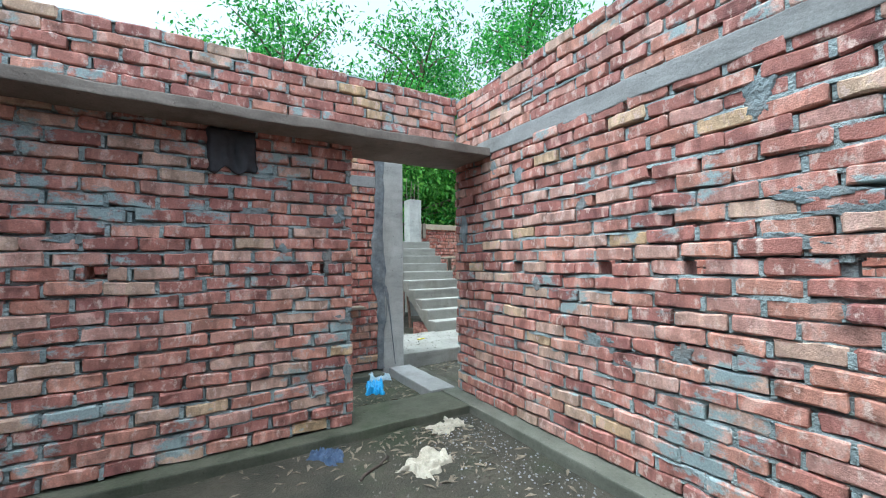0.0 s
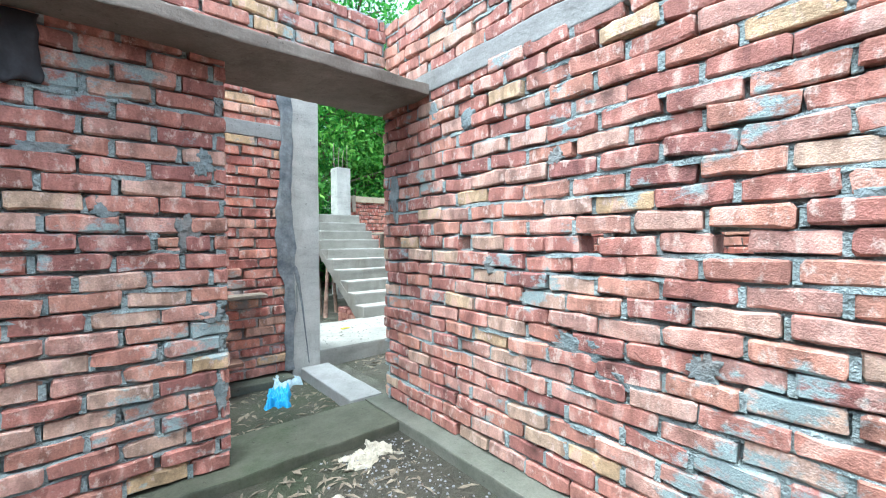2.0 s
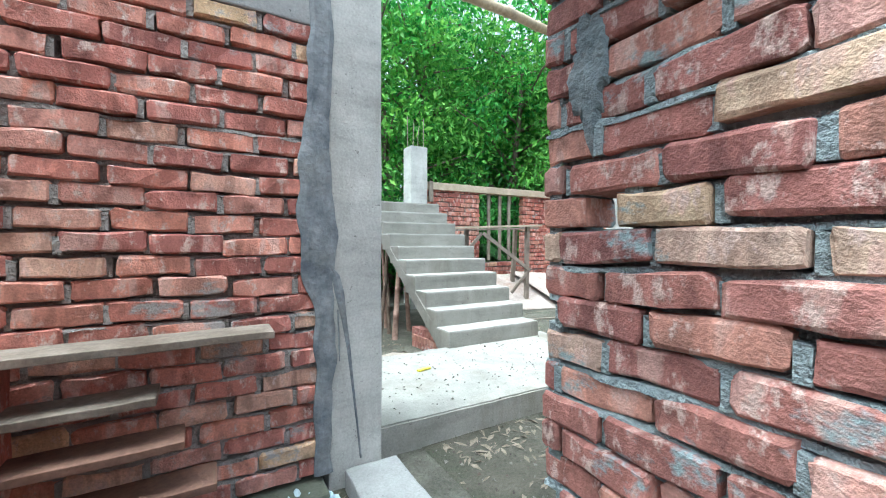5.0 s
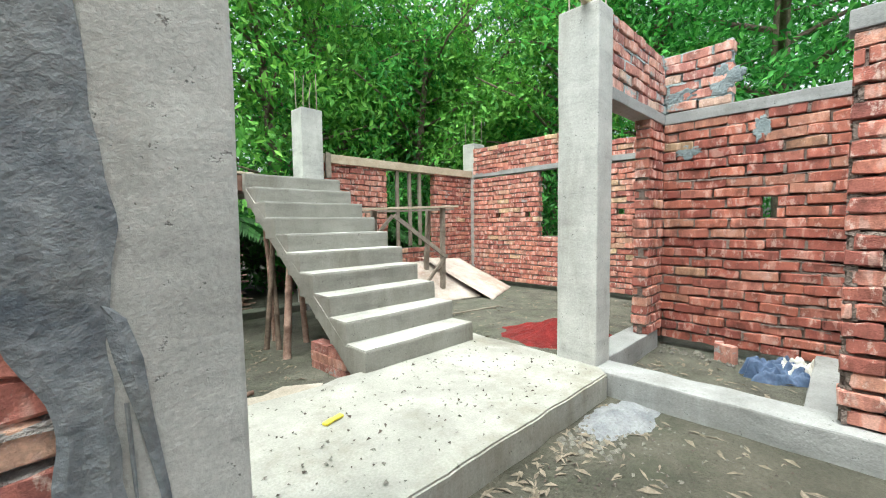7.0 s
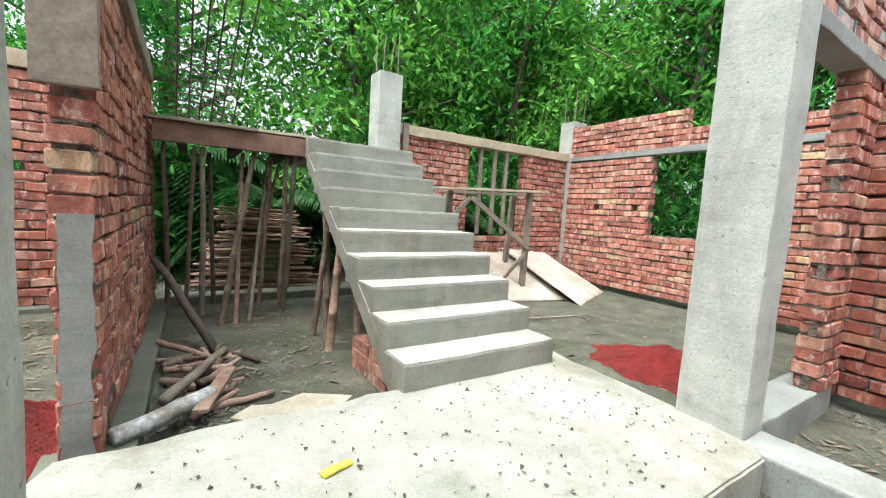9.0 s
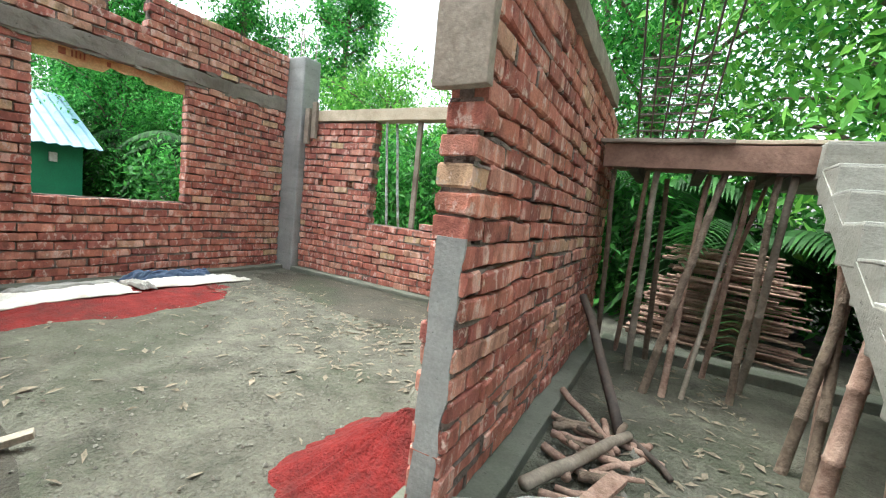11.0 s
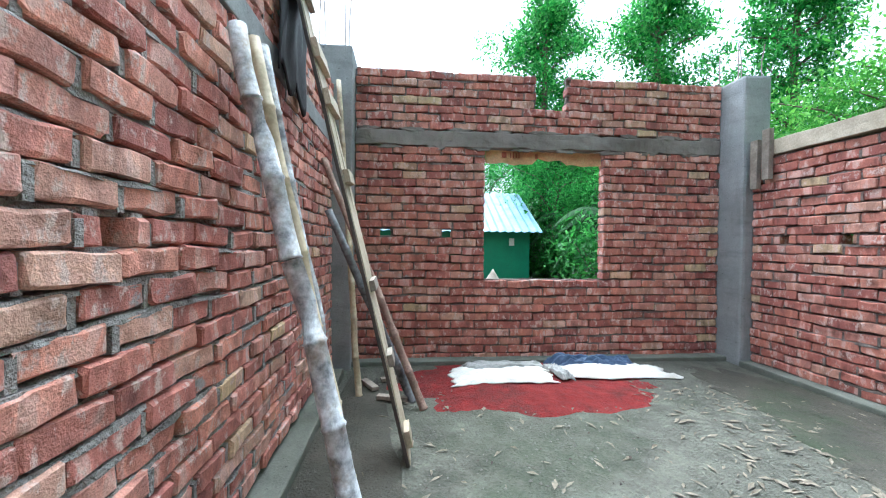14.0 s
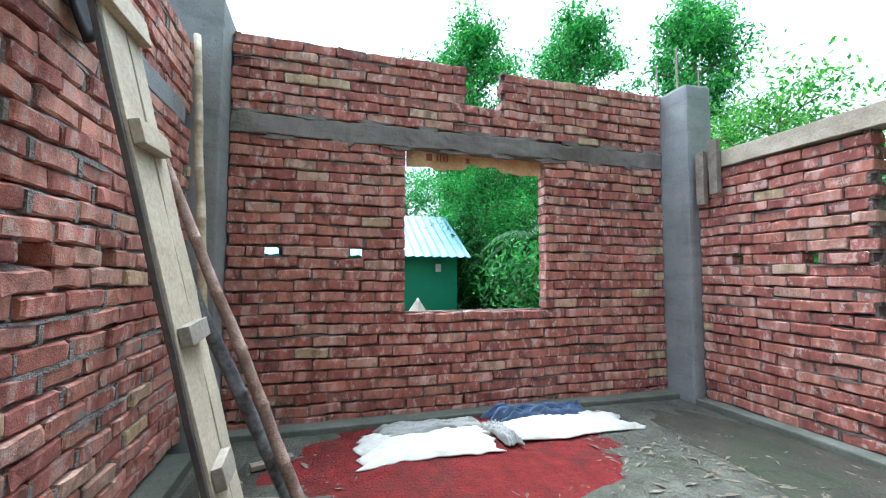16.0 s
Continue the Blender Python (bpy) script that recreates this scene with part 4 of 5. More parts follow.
def cloth(name, label, category, cx, cy, z0, lx, ly, h, mat, seed, turn=0.0, ragged=0.12, fold=3.0, base=None):
    """A crumpled cloth or sack lying on the ground, with thickness."""
    bm = bmesh.new()
    nx, ny = 48, 40
    rows = []
    for i in range(nx + 1):
        row = []
        for j in range(ny + 1):
            u, v = i / nx - 0.5, j / ny - 0.5
            x = u * lx * (1 + ragged * noise.noise(Vector((v * 3, seed, 1))))
            y = v * ly * (1 + 2 * ragged * noise.noise(Vector((u * 4, seed, 2))))
            edge = min(1, (0.5 - abs(u)) * 14, (0.5 - abs(v)) * 14)
            z = h * (0.35 + 0.65 * abs(noise.noise(Vector((u * fold * 2.2, v * fold, seed)))) * 2) * max(0.0, edge) + (0.25 * h * noise.noise(Vector((u * 14, v * 9, seed))) + 0.010 * (0.5 - abs(noise.noise(Vector((u * 5, v * 12, seed + 2))))) + 0.005 * noise.noise(Vector((u * 22, v * 26, seed)))) * max(0.0, edge)
            x += 0.05 * lx * noise.noise(Vector((u * 3, v * 11, seed + 5)))
            y += 0.04 * ly * noise.noise(Vector((u * 11, v * 3, seed + 6)))
            row.append(bm.verts.new((x, y, z + 0.008 - 0.010 * (1 - max(0.0, edge)) + (base(cx + x, cy + y) if base else 0.0))))
        rows.append(row)
    for r1, r2 in zip(rows, rows[1:]):
        for j in range(ny):
            bm.faces.new((r1[j], r1[j + 1], r2[j + 1], r2[j]))
    ex = bmesh.ops.extrude_face_region(bm, geom=bm.faces[:])
    for v in ex["geom"]:
        if isinstance(v, bmesh.types.BMVert):
            v.co.z = v.co.z - 0.006
    bmesh.ops.recalc_face_normals(bm, faces=bm.faces)
    ob = part(name, bm, mat, smooth=True)
    ob.matrix_basis = pose(cx, cy, z0, 0, 0, turn)
    return tagged(ob, label, category)


BLUEPLASTIC = plain_material("blue_plastic", (0.03, 0.30, 0.62), (0.06, 0.42, 0.80), 8, 0.45, 60, 0.3, 0.003)
BLUETARP = plain_material("dark_blue_tarp", (0.03, 0.06, 0.12), (0.09, 0.14, 0.24), 9, 0.6, 60, 0.4, 0.004)
BLACKCLOTH = plain_material("black_sheet", (0.008, 0.008, 0.010), (0.03, 0.03, 0.036), 9, 0.6, 60, 0.4, 0.004)
BEIGESACK = plain_material("beige_torn_sack", (0.30, 0.28, 0.22), (0.48, 0.46, 0.38), 9, 0.8, 120, 0.5, 0.004, stain=(0.30, 0.27, 0.20))
CARDBOARD = plain_material("pale_board", (0.28, 0.25, 0.20), (0.40, 0.37, 0.31), 6, 0.85, 90, 0.2, 0.002)
WETCEMENT = plain_material("grey_cement_heap", (0.17, 0.185, 0.20), (0.30, 0.32, 0.335), 9, 0.9, 70, 1.0, 0.02)
RUSTINK = plain_material("rust_paint", (0.25, 0.06, 0.03), (0.34, 0.10, 0.05), 9, 0.7, 60, 0.2, 0.002)
ORANGE = plain_material("orange_sheet", (0.48, 0.24, 0.10), (0.66, 0.44, 0.24), 5, 0.7, 60, 0.2, 0.003)
TINSHEET = plain_material("dirty_board_sheet", (0.34, 0.30, 0.26), (0.56, 0.50, 0.45), 4, 0.8, 50, 0.4, 0.004, stain=(0.32, 0.22, 0.17))
GREENWALL = plain_material("green_painted_wall", (0.008, 0.16, 0.075), (0.015, 0.21, 0.10), 3, 0.6, 50, 0.2, 0.002)
BLUEROOF = plain_material("pale_blue_tin_roof", (0.17, 0.33, 0.45), (0.28, 0.45, 0.56), 3, 0.6, 50, 0.2, 0.002)
YELLOW = plain_material("yellow_wrapper", (0.70, 0.60, 0.05), (0.80, 0.70, 0.10), 9, 0.5, 60, 0.2, 0.002)

# ---- third room: poles and planks leaning on the brick wall ----
WALLY = 4.42
bamboo("bamboo_pole", "thick cement-smeared bamboo pole leaning on the brick wall", (0.285, 4.955, GROUND), (0.09, WALLY, 2.33), 0.043, GREYBAMBOO, 1, "poles leaning on the wall")
bamboo("bamboo_pole", "tan bamboo pole leaning between two grey ones", (0.10, 4.90, GROUND), (-0.06, WALLY, 2.36), 0.036, BAMBOO, 2, "poles leaning on the wall")
bamboo("bamboo_pole", "knotty grey-smeared bamboo pole leaning on the wall", (-0.10, 4.84, GROUND), (-0.17, WALLY, 2.38), 0.034, GREYBAMBOO, 3, "poles leaning on the wall")
bamboo("bamboo_pole", "brown bamboo pole leaning in the corner of the room", (-1.285, 5.19, GROUND), (-1.48, WALLY, 2.18), 0.030, LOGWOOD, 4, "poles leaning on the wall")
bamboo("bamboo_pole", "dark grey bamboo pole leaning beside a brown one", (-1.45, 5.10, GROUND), (-1.34, WALLY + 0.06, 1.78), 0.036, DARKBAMBOO, 5, "poles leaning on the wall")
bamboo("bamboo_pole", "long yellowish bamboo pole standing in the corner", (-1.57, 4.68, GROUND), (-1.98, WALLY + 0.02, 2.97), 0.028, BAMBOO, 6, "poles leaning on the wall")


def plank_shutter():
    """A formwork panel of long planks joined by cleats, leaning flat against the wall."""
    t = thing("formwork_shutter", "pale plank formwork panel with thick cleats and dark edge", "formwork", (-0.535, 5.07, GROUND))
    top = Vector((-0.02, 4.36 + 0.03 - 5.07, 2.82))
    up = top.normalized()
    side = Vector((-1.0, 0.0, 0.0))
    out = up.cross(side).normalized()
    if out.y < 0:
        out = -out
    for i, (k, w, mt) in enumerate(((0.085, 0.15, PALEWOOD), (0.215, 0.10, PALEWOOD))):
        cut = (0.98, 1.0)[i]
        part("plank", board_bm(side * k, top * cut + side * k, w, 0.024, side, 5 + i, 0.006), mt, t)
    # Near edge of the panel, in a darker tone than its planks.
    part("edge_board", board_bm(side * 0.0 - out * 0.004, top - out * 0.004, 0.018, 0.018, side, 9, 0.003), DARKWOOD, t, "dark strip along the near edge of the panel")
    for i, (f, s0, s1, w, mt) in enumerate(((0.05, 0.0, 0.12, 0.10, PALEWOOD), (0.20, 0.02, 0.15, 0.07, WOOD), (0.345, 0.02, 0.20, 0.06, WOOD), (0.555, 0.01, 0.22, 0.07, PALEWOOD), (0.70, -0.02, 0.28, 0.085, PALEWOOD), (0.79, -0.02, 0.28, 0.10, PALEWOOD), (0.92, -0.02, 0.27, 0.09, WOOD))):
        c = top * f + out * 0.030
        part("cleat", board_bm(c + side * s0, c + side * s1 + up * 0.01, w, 0.032, up, 20 + i), mt, t)
    return t


plank_shutter()
wk = thing("plank_offcut", "short pale plank end beside a pole foot", "plank", (0.37, 5.01, GROUND + 0.005), 70)
part("board", board_bm((-0.09, 0, 0.02), (0.09, 0, 0.05), 0.05, 0.028, (0, 1, 0), 30), CARDBOARD, wk)
for n_, (x, y, a) in enumerate(((-1.75, 4.75, 30), (-1.45, 4.95, 75), (-1.9, 4.95, 110))):
    w_ = thing("plank_offcut", "small grey timber offcut on the ground", "plank", (x, y, GROUND + 0.012), a, "timber offcuts")
    part("board", board_bm((-0.12, 0, 0.02), (0.12, 0, 0.02), 0.06, 0.03, (0, 1, 0), 31 + n_), WOOD, w_)


def hanging_cloth(name, label, x0, x1, z0, z1, y, mat, seed):
    bm = bmesh.new()
    rows = []
    for i in range(15):
        row = []
        for j in range(15):
            u, v = i / 14, j / 14
            x = x0 + (x1 - x0) * u + 0.04 * noise.noise(Vector((v * 3, seed, 0)))
            z = z1 + (z0 - z1) * v * (1 + 0.25 * noise.noise(Vector((u * 4, seed, 5))))
            row.append(bm.verts.new((x, y + 0.03 + 0.035 * noise.noise(Vector((u * 5, v * 2, seed))), z)))
        rows.append(row)
    for r1, r2 in zip(rows, rows[1:]):
        for j in range(14):
            bm.faces.new((r1[j], r1[j + 1], r2[j + 1], r2[j]))
    ex = bmesh.ops.extrude_face_region(bm, geom=bm.faces[:])
    for v in ex["geom"]:
        if isinstance(v, bmesh.types.BMVert):
            v.co.y -= 0.012
    bmesh.ops.recalc_face_normals(bm, faces=bm.faces)
    return tagged(part(name, bm, mat, smooth=True), label, "cloth")


hanging_cloth("plastic_sheet", "black plastic sheet hanging over the wall top", -1.0, -0.48, 2.42, 3.10, 4.37, BLACKCLOTH, 3)
# Thin black sheet drawn for the dark patch below the shelf.
hanging_cloth("plastic_rag", "black patch under the lintel shelf, built as a thin sheet", 0.03, 0.31, 2.20, 2.47, 2.775, BLACKCLOTH, 8)

heap("brick_dust_heap", "heap of bright red brick dust beside the wall end", "heap", 1.58, 5.92, 0.40, 0.56, 0.22, BRICKDUST, GROUND - 0.004, 4.0, -18)
heap("brick_dust_heap", "long low heap of red brick dust under white sacks", "heap", -1.80, 6.20, 0.72, 1.42, 0.075, BRICKDUST, GROUND - 0.004, 7.0)
heap("brick_dust_heap", "heap of red brick dust seen through a doorway", "heap", 5.35, 5.25, 0.55, 0.6, 0.18, BRICKDUST, GROUND - 0.004, 9.0)


def on_dust(x, y):
    f = min(1.0, math.hypot((x + 1.80) / 0.72, (y - 6.20) / 1.42))
    return 0.075 * 1.12 * (1 - f) ** 1.25


GREYSACK = plain_material("dirty_grey_sack", (0.20, 0.20, 0.19), (0.36, 0.36, 0.34), 8, 0.8, 150, 0.5, 0.004)
cloth("sack", "white woven sack spread flat over red brick dust", "sack", -1.87, 5.90, GROUND + 0.006, 0.46, 0.90, 0.013, SACKCLOTH, 3.0, -5, 0.22, 7.5, on_dust)
cloth("sack", "white woven sack crumpled over red brick dust", "sack", -1.95, 6.98, GROUND + 0.008, 0.40, 1.10, 0.018, SACKCLOTH, 5.0, 6, 0.22, 8.0, on_dust)
cloth("sack", "dirty grey sack rumpled behind the white sacks", "sack", -2.12, 5.98, GROUND + 0.01, 0.26, 0.74, 0.026, GREYSACK, 11.0, -2, 0.2, 6.0, on_dust)
cloth("sack", "small grey sack fold between two white sacks", "sack", -1.84, 6.40, GROUND + 0.016, 0.38, 0.13, 0.03, GREYSACK, 12.0, 8, 0.25, 5.0, on_dust)
cloth("plastic_sheet", "dark blue plastic scrap behind the sacks", "plastic sheet", -2.20, 6.90, GROUND + 0.01, 0.17, 0.80, 0.07, BLUETARP, 6.0, 0, 0.18, 5.0, on_dust)

# Strips along the walls: wall shade put in the earth colour, moss with it.
heap("damp_earth", "mossy earth strip darkened for the shade along the wall", "ground", -0.2, 8.12, 2.0, 0.62, 0.016, SHADED_MOSS, GROUND + 0.006, 21.0, 0, "structure")
heap("damp_earth", "earth strip darkened for the shade at the foot of the wall", "ground", -0.3, 4.72, 1.9, 0.30, 0.014, SHADED_MOSS, GROUND + 0.006, 23.0, 0, "structure")

# ---- third room: window timbers and clamps ----
for x, r_, mt, lb in ((-0.27, 0.0, WOOD, "grey timber prop standing in the window opening"), (0.32, 0.0, PALEWOOD, "pale timber prop at the window jamb")):
    p_ = thing("window_prop", lb, "prop", (x, 8.62, 1.15), group="props in the window")
    part("post", box_bm((-0.03, -0.02, 0), (0.03, 0.02, 1.28), 0.004, 0.004, 12, 50), mt, p_)
for x, y_, lean in ((0.08, 8.95, 0.03), (-0.62, 8.98, -0.05), (-0.78, 8.9, 0.02)):
    bamboo("bamboo_prop", "thin bamboo prop standing outside the window", (x, y_, GROUND - 0.02), (x + lean, y_ - 0.3, 2.43), 0.019, GREYBAMBOO, int(50 + x * 10), "props in the window")
sill = thing("brick_stack", "two loose bricks on the window sill", "brick", (0.0, 8.62, 1.155), group="")
for k in range(2):
    part("brick", box_bm((-0.12 + 0.26 * k, -0.06, 0), (0.12 + 0.26 * k - 0.02, 0.06, 0.068), 0.006, 0.003, 2, 60 + k), BRICK, sill)
for x in (-2.06, -1.93):
    c_ = thing("formwork_clamp", "short upright timber clamp at the end of the band", "timber", (x, 8.50, 2.12 + (x + 2.06) * 0.6))
    part("upright", box_bm((-0.04, -0.025, 0), (0.04, 0.025, 0.48), 0.004, 0.004, 8, 65), WOOD, c_)
wb = thing("window_board", "orange-stained formwork board under the window lintel", "formwork", (-2.56, 6.50, 2.40))
bmw = bmesh.new()
rows_ = [[bmw.verts.new((0.012 * math.sin(i), -0.63 + 1.26 * i / 20, 0.135 if j else 0.03 * noise.noise(Vector((i * 0.5, 2, 0))) + (0.05 if 8 < i < 14 else 0.0))) for j in range(2)] for i in range(21)]
for r1, r2 in zip(rows_, rows_[1:]):
    bmw.faces.new((r1[0], r2[0], r2[1], r1[1]))
ex_ = bmesh.ops.extrude_face_region(bmw, geom=bmw.faces[:])
for v in ex_["geom"]:
    if isinstance(v, bmesh.types.BMVert):
        v.co.x += 0.02
bmesh.ops.recalc_face_normals(bmw, faces=bmw.faces)
part("board", bmw, ORANGE, wb)
for i, (y_, w_, h_) in enumerate(((-0.46, 0.05, 0.06), (-0.37, 0.012, 0.055), (-0.34, 0.012, 0.06), (-0.31, 0.012, 0.05), (-0.28, 0.012, 0.06), (-0.10, 0.03, 0.045))):
    part("ink_mark", box_bm((0.030, y_, 0.058), (0.036, y_ + w_, 0.058 + h_), 0.001), RUSTINK, wb, "reddish-brown painted mark")
eb = thing("formwork_board", "grey weathered formwork board fixed to the wall end", "formwork", (1.885, 5.60, 1.80))
part("board", box_bm((-0.09, -0.03, 0), (0.09, 0.012, 0.72), 0.004, 0.006, 14, 70), WOOD, eb)

# ---- rods on the column tops ----
def rods(label, x, y, z, w, h, seed, lean=0.0):
    r = random.Random(seed)
    t = thing("starter_bars", label, "rebar", (x, y, z), group="starter bars on columns")
    for i, (a, b) in enumerate(((-1, -1), (1, -1), (1, 1), (-1, 1))):
        bm = bmesh.new()
        hh = h * r.uniform(0.75, 1.1)
        tube(bm, [(a * w, b * w, -0.15), (a * w + r.uniform(-0.01, 0.01), b * w, hh * 0.5), (a * w + lean + r.uniform(-0.03, 0.03), b * w + r.uniform(-0.03, 0.03), hh)], [0.006] * 3, 6)
        part("rod", bm, STEEL, t)
    return t


rods("rusty starter bars rising from the column beside the landing", 4.36, 8.57, 3.10, 0.10, 0.55, 1)
rods("rusty starter bars on the corner column", 7.94, 8.61, 3.08, 0.11, 0.5, 2)
rods("grey starter bars on the far corner column", -2.39, 8.61, 3.30, 0.13, 0.42, 3)
rods("grey starter bars on the corner column", -2.42, 4.33, 3.40, 0.12, 0.9, 4)
rods("starter bars on the slab column", 4.5, 4.54, 2.97, 0.09, 0.5, 5)
rods("starter bars on the passage column", 1.88, 4.36, 3.12, 0.09, 0.5, 6)

cage = thing("rebar_cage", "bundle of long dark reinforcing bars tied with rings", "rebar", (2.35, 8.5, 2.05))
rc = random.Random(3)
for i in range(6):
    bm = bmesh.new()
    x = -0.22 + 0.09 * i
    tube(bm, along_line((x, 0.0, 0), (x * 1.2 + 0.15, -3.4, 2.3), 10, 0.18, 0.006, i), [0.007] * 11, 6)
    part("bar", bm, DARKWOOD, cage)
for k in range(12):
    bm = bmesh.new()
    f = k / 12
    zc, yc = 0.05 + 0.055 * k, -0.02 - 0.05 * k
    tube(bm, [(-0.24, yc, zc), (0.26, yc, zc), (0.26, yc - 0.02, zc + 0.004), (-0.24, yc - 0.02, zc + 0.004)], [0.004] * 4, 5)
    part("ring", bm, DARKWOOD, cage)

bamboo("bamboo_beam", "bamboo pole laid from column to column overhead", (1.96, 4.2, 2.90), (4.45, 4.50, 2.99), 0.035, BAMBOO, 9)

# ---- landing formwork and props behind the stairs ----
fw = thing("landing_formwork", "dark brown board platform under the stair landing", "formwork", (0, 0, 0))
part("front_board", box_bm((1.99, 7.64, 1.87), (3.20, 7.68, 2.03), 0.004, 0.006, 16, 71), BROWNWOOD, fw)
for k in range(5):
    part("deck_board", box_bm((1.97, 7.69 + k * 0.18, 1.96), (3.22, 7.86 + k * 0.18, 1.995), 0.004, 0.005, 16, 72 + k), BROWNWOOD, fw)
for k, (x0, x1, y_) in enumerate(((1.96, 2.75, 7.60), (2.5, 3.30, 7.66), (2.1, 3.2, 7.8))):
    part("loose_board", box_bm((x0, y_, 2.035 + 0.012 * k), (x1, y_ + 0.14, 2.06 + 0.012 * k), 0.004, 0.006, 12, 80 + k), WOOD if k != 1 else PALEWOOD, fw)
for k in range(3):
    part("bearer", box_bm((2.15 + 0.42 * k, 7.66, 1.86), (2.22 + 0.42 * k, 8.58, 1.955), 0.004, 0.005, 10, 90 + k), DARKWOOD, fw)
props = [((2.06, 8.3), (2.06, 7.75), 0.028), ((2.2, 8.45), (2.28, 7.8), 0.026), ((2.34, 8.0), (2.34, 7.75), 0.034), ((2.46, 7.6), (2.74, 7.75), 0.036), ((2.58, 7.62), (2.66, 7.9), 0.03), ((2.7, 7.68), (2.92, 8.2), 0.022),
         ((2.99, 7.83), (3.02, 7.75), 0.032), ((2.86, 8.25), (2.92, 8.0), 0.028), ((3.08, 8.1), (3.1, 7.75), 0.035), ((2.45, 8.42), (2.4, 8.2), 0.03), ((2.75, 8.42), (3.05, 8.3), 0.024)]
for i, (a, b, rr_) in enumerate(props):
    bamboo("bamboo_prop", "brown bamboo prop under the landing formwork", (a[0], a[1], GROUND - 0.02), (b[0], b[1], 1.865), rr_ * 0.8, LOGWOOD if i % 3 == 1 else (BARK if i % 3 == 0 else WOOD), 100 + i, "props under the landing")
def under(y):
    return 0.36 + (FLOOR_SLAB + RISE * 9 - 0.10 - 0.36) * (y - ST_Y - 0.06) / (TREAD_D * 9 - 0.01)


for i, (x, y, x2, y2, rr_) in enumerate(((3.12, 7.05, 3.28, 7.15, 0.032), (3.14, 6.62, 3.24, 6.72, 0.042), (3.2, 6.95, 3.3, 7.3, 0.03), (3.5, 7.0, 3.5, 7.2, 0.035), (3.8, 6.8, 3.8, 6.95, 0.035), (3.3, 7.3, 3.3, 7.45, 0.03), (4.0, 7.3, 4.0, 7.4, 0.035), (3.6, 6.4, 3.6, 6.5, 0.035), (4.05, 6.5, 4.05, 6.6, 0.035))):
    bamboo("bamboo_prop", "dark round prop under the stair slope", (x, y, GROUND - 0.02), (x2, y2, under(y2) + 0.005), rr_ * 0.85, LOGWOOD if i % 2 else BARK, 130 + i, "props under the stairs")

pile = thing("woodpile", "long low pile of thin dry sticks behind the house", "woodpile", (3.0, 9.25, GROUND))
rp = random.Random(9)
for k in range(70):
    bm = bmesh.new()
    z = 0.03 + 0.95 * (k / 70) * rp.uniform(0.9, 1.05)
    w = 0.62 * (1.15 - 0.5 * k / 70)
    x = rp.uniform(-0.12, 0.12)
    stick(bm, (x - w, rp.uniform(-0.2, 0.2), z + rp.uniform(-0.03, 0.05)), (x + w, rp.uniform(-0.2, 0.2), z + rp.uniform(-0.05, 0.03)), rp.uniform(0.010, 0.02), 0.010, k, 4)
    part("stick", bm, LOGWOOD, pile)

fire = [((1.98, 5.70, 0.44), (2.34, 5.98, 0.44), 0.042, 0.038, GREYBAMBOO, "pale thick cut bamboo log on the ground"), ((2.14, 5.98, 0.44), (2.44, 6.74, 0.40), 0.030, 0.026, WOOD, "long pale peeled log in the firewood heap"),
        ((2.05, 6.95, 0.44), (2.42, 6.55, 0.39), 0.022, 0.018, LOGWOOD, "brown log in the firewood heap"), ((2.42, 6.83, 0.36), (2.64, 6.55, 0.36), 0.018, 0.014, DARKWOOD, "thin dark branch on the ground"),
        ((2.41, 6.80, 0.35), (2.01, 7.55, 0.92), 0.032, 0.028, DARKWOOD, "dark crooked branch leaning on the brick wall"), ((2.1, 6.4, 0.37), (2.36, 6.28, 0.37), 0.022, 0.02, LOGWOOD, "short brown log in the firewood heap")]
for i, (p, q, a, b, mt, lb) in enumerate(fire):
    log_thing("firewood_log", lb, p, q, a, b, mt, 200 + i, "firewood")
rf = random.Random(12)
for i in range(26):
    x, y = rf.uniform(2.12, 2.5), rf.uniform(5.85, 6.75)
    a, L = rf.uniform(-0.6, 1.9), rf.uniform(0.06, 0.2)
    z = GROUND + 0.02 + 0.05 * max(0, 1 - abs(x - 2.25) / 0.25)
    log_thing("firewood_log", "short split piece of firewood in a heap", (x - math.cos(a) * L, y - math.sin(a) * L, z), (x + math.cos(a) * L, y + math.sin(a) * L, z + rf.uniform(-0.01, 0.03)), rf.uniform(0.013, 0.024), rf.uniform(0.01, 0.02), LOGWOOD if i % 3 else BARK, 220 + i, "firewood")
fp = thing("plank_offcut", "pinkish bark plank lying on the firewood", "plank", (2.28, 5.80, 0.43))
part("board", board_bm((0, 0, 0.0), (0.16, 0.45, 0.02), 0.07, 0.02, (1, 0, 0), 95), LOGWOOD, fp)
for i, (x, y, a, s) in enumerate(((2.52, 5.62, 12, 0.16), (2.76, 5.66, -10, 0.25))):
    c = thing("board_scrap", "torn pale sheet of board on the ground", "board", (x, y, 0.455 - 0.03 * i), a)
    bm = bmesh.new()
    vs = [bm.verts.new((s * math.cos(k * math.tau / 5 + 0.5) * (0.8 + 0.35 * noise.noise(Vector((k * 1.3, i + 0.4, 0)))), s * 0.45 * math.sin(k * math.tau / 5 + 0.5), 0.02 * math.sin(k))) for k in range(5)]
    f = bm.faces.new(vs)
    ex = bmesh.ops.extrude_face_region(bm, geom=[f])
    for v in ex["geom"]:
        if isinstance(v, bmesh.types.BMVert):
            v.co.z -= 0.008
    bmesh.ops.recalc_face_normals(bm, faces=bm.faces)
    part("sheet", bm, CARDBOARD, c)
bs = thing("brick_stack", "small stack of red bricks beside the first step", "brick stack", (3.04, 5.98, GROUND), 6)
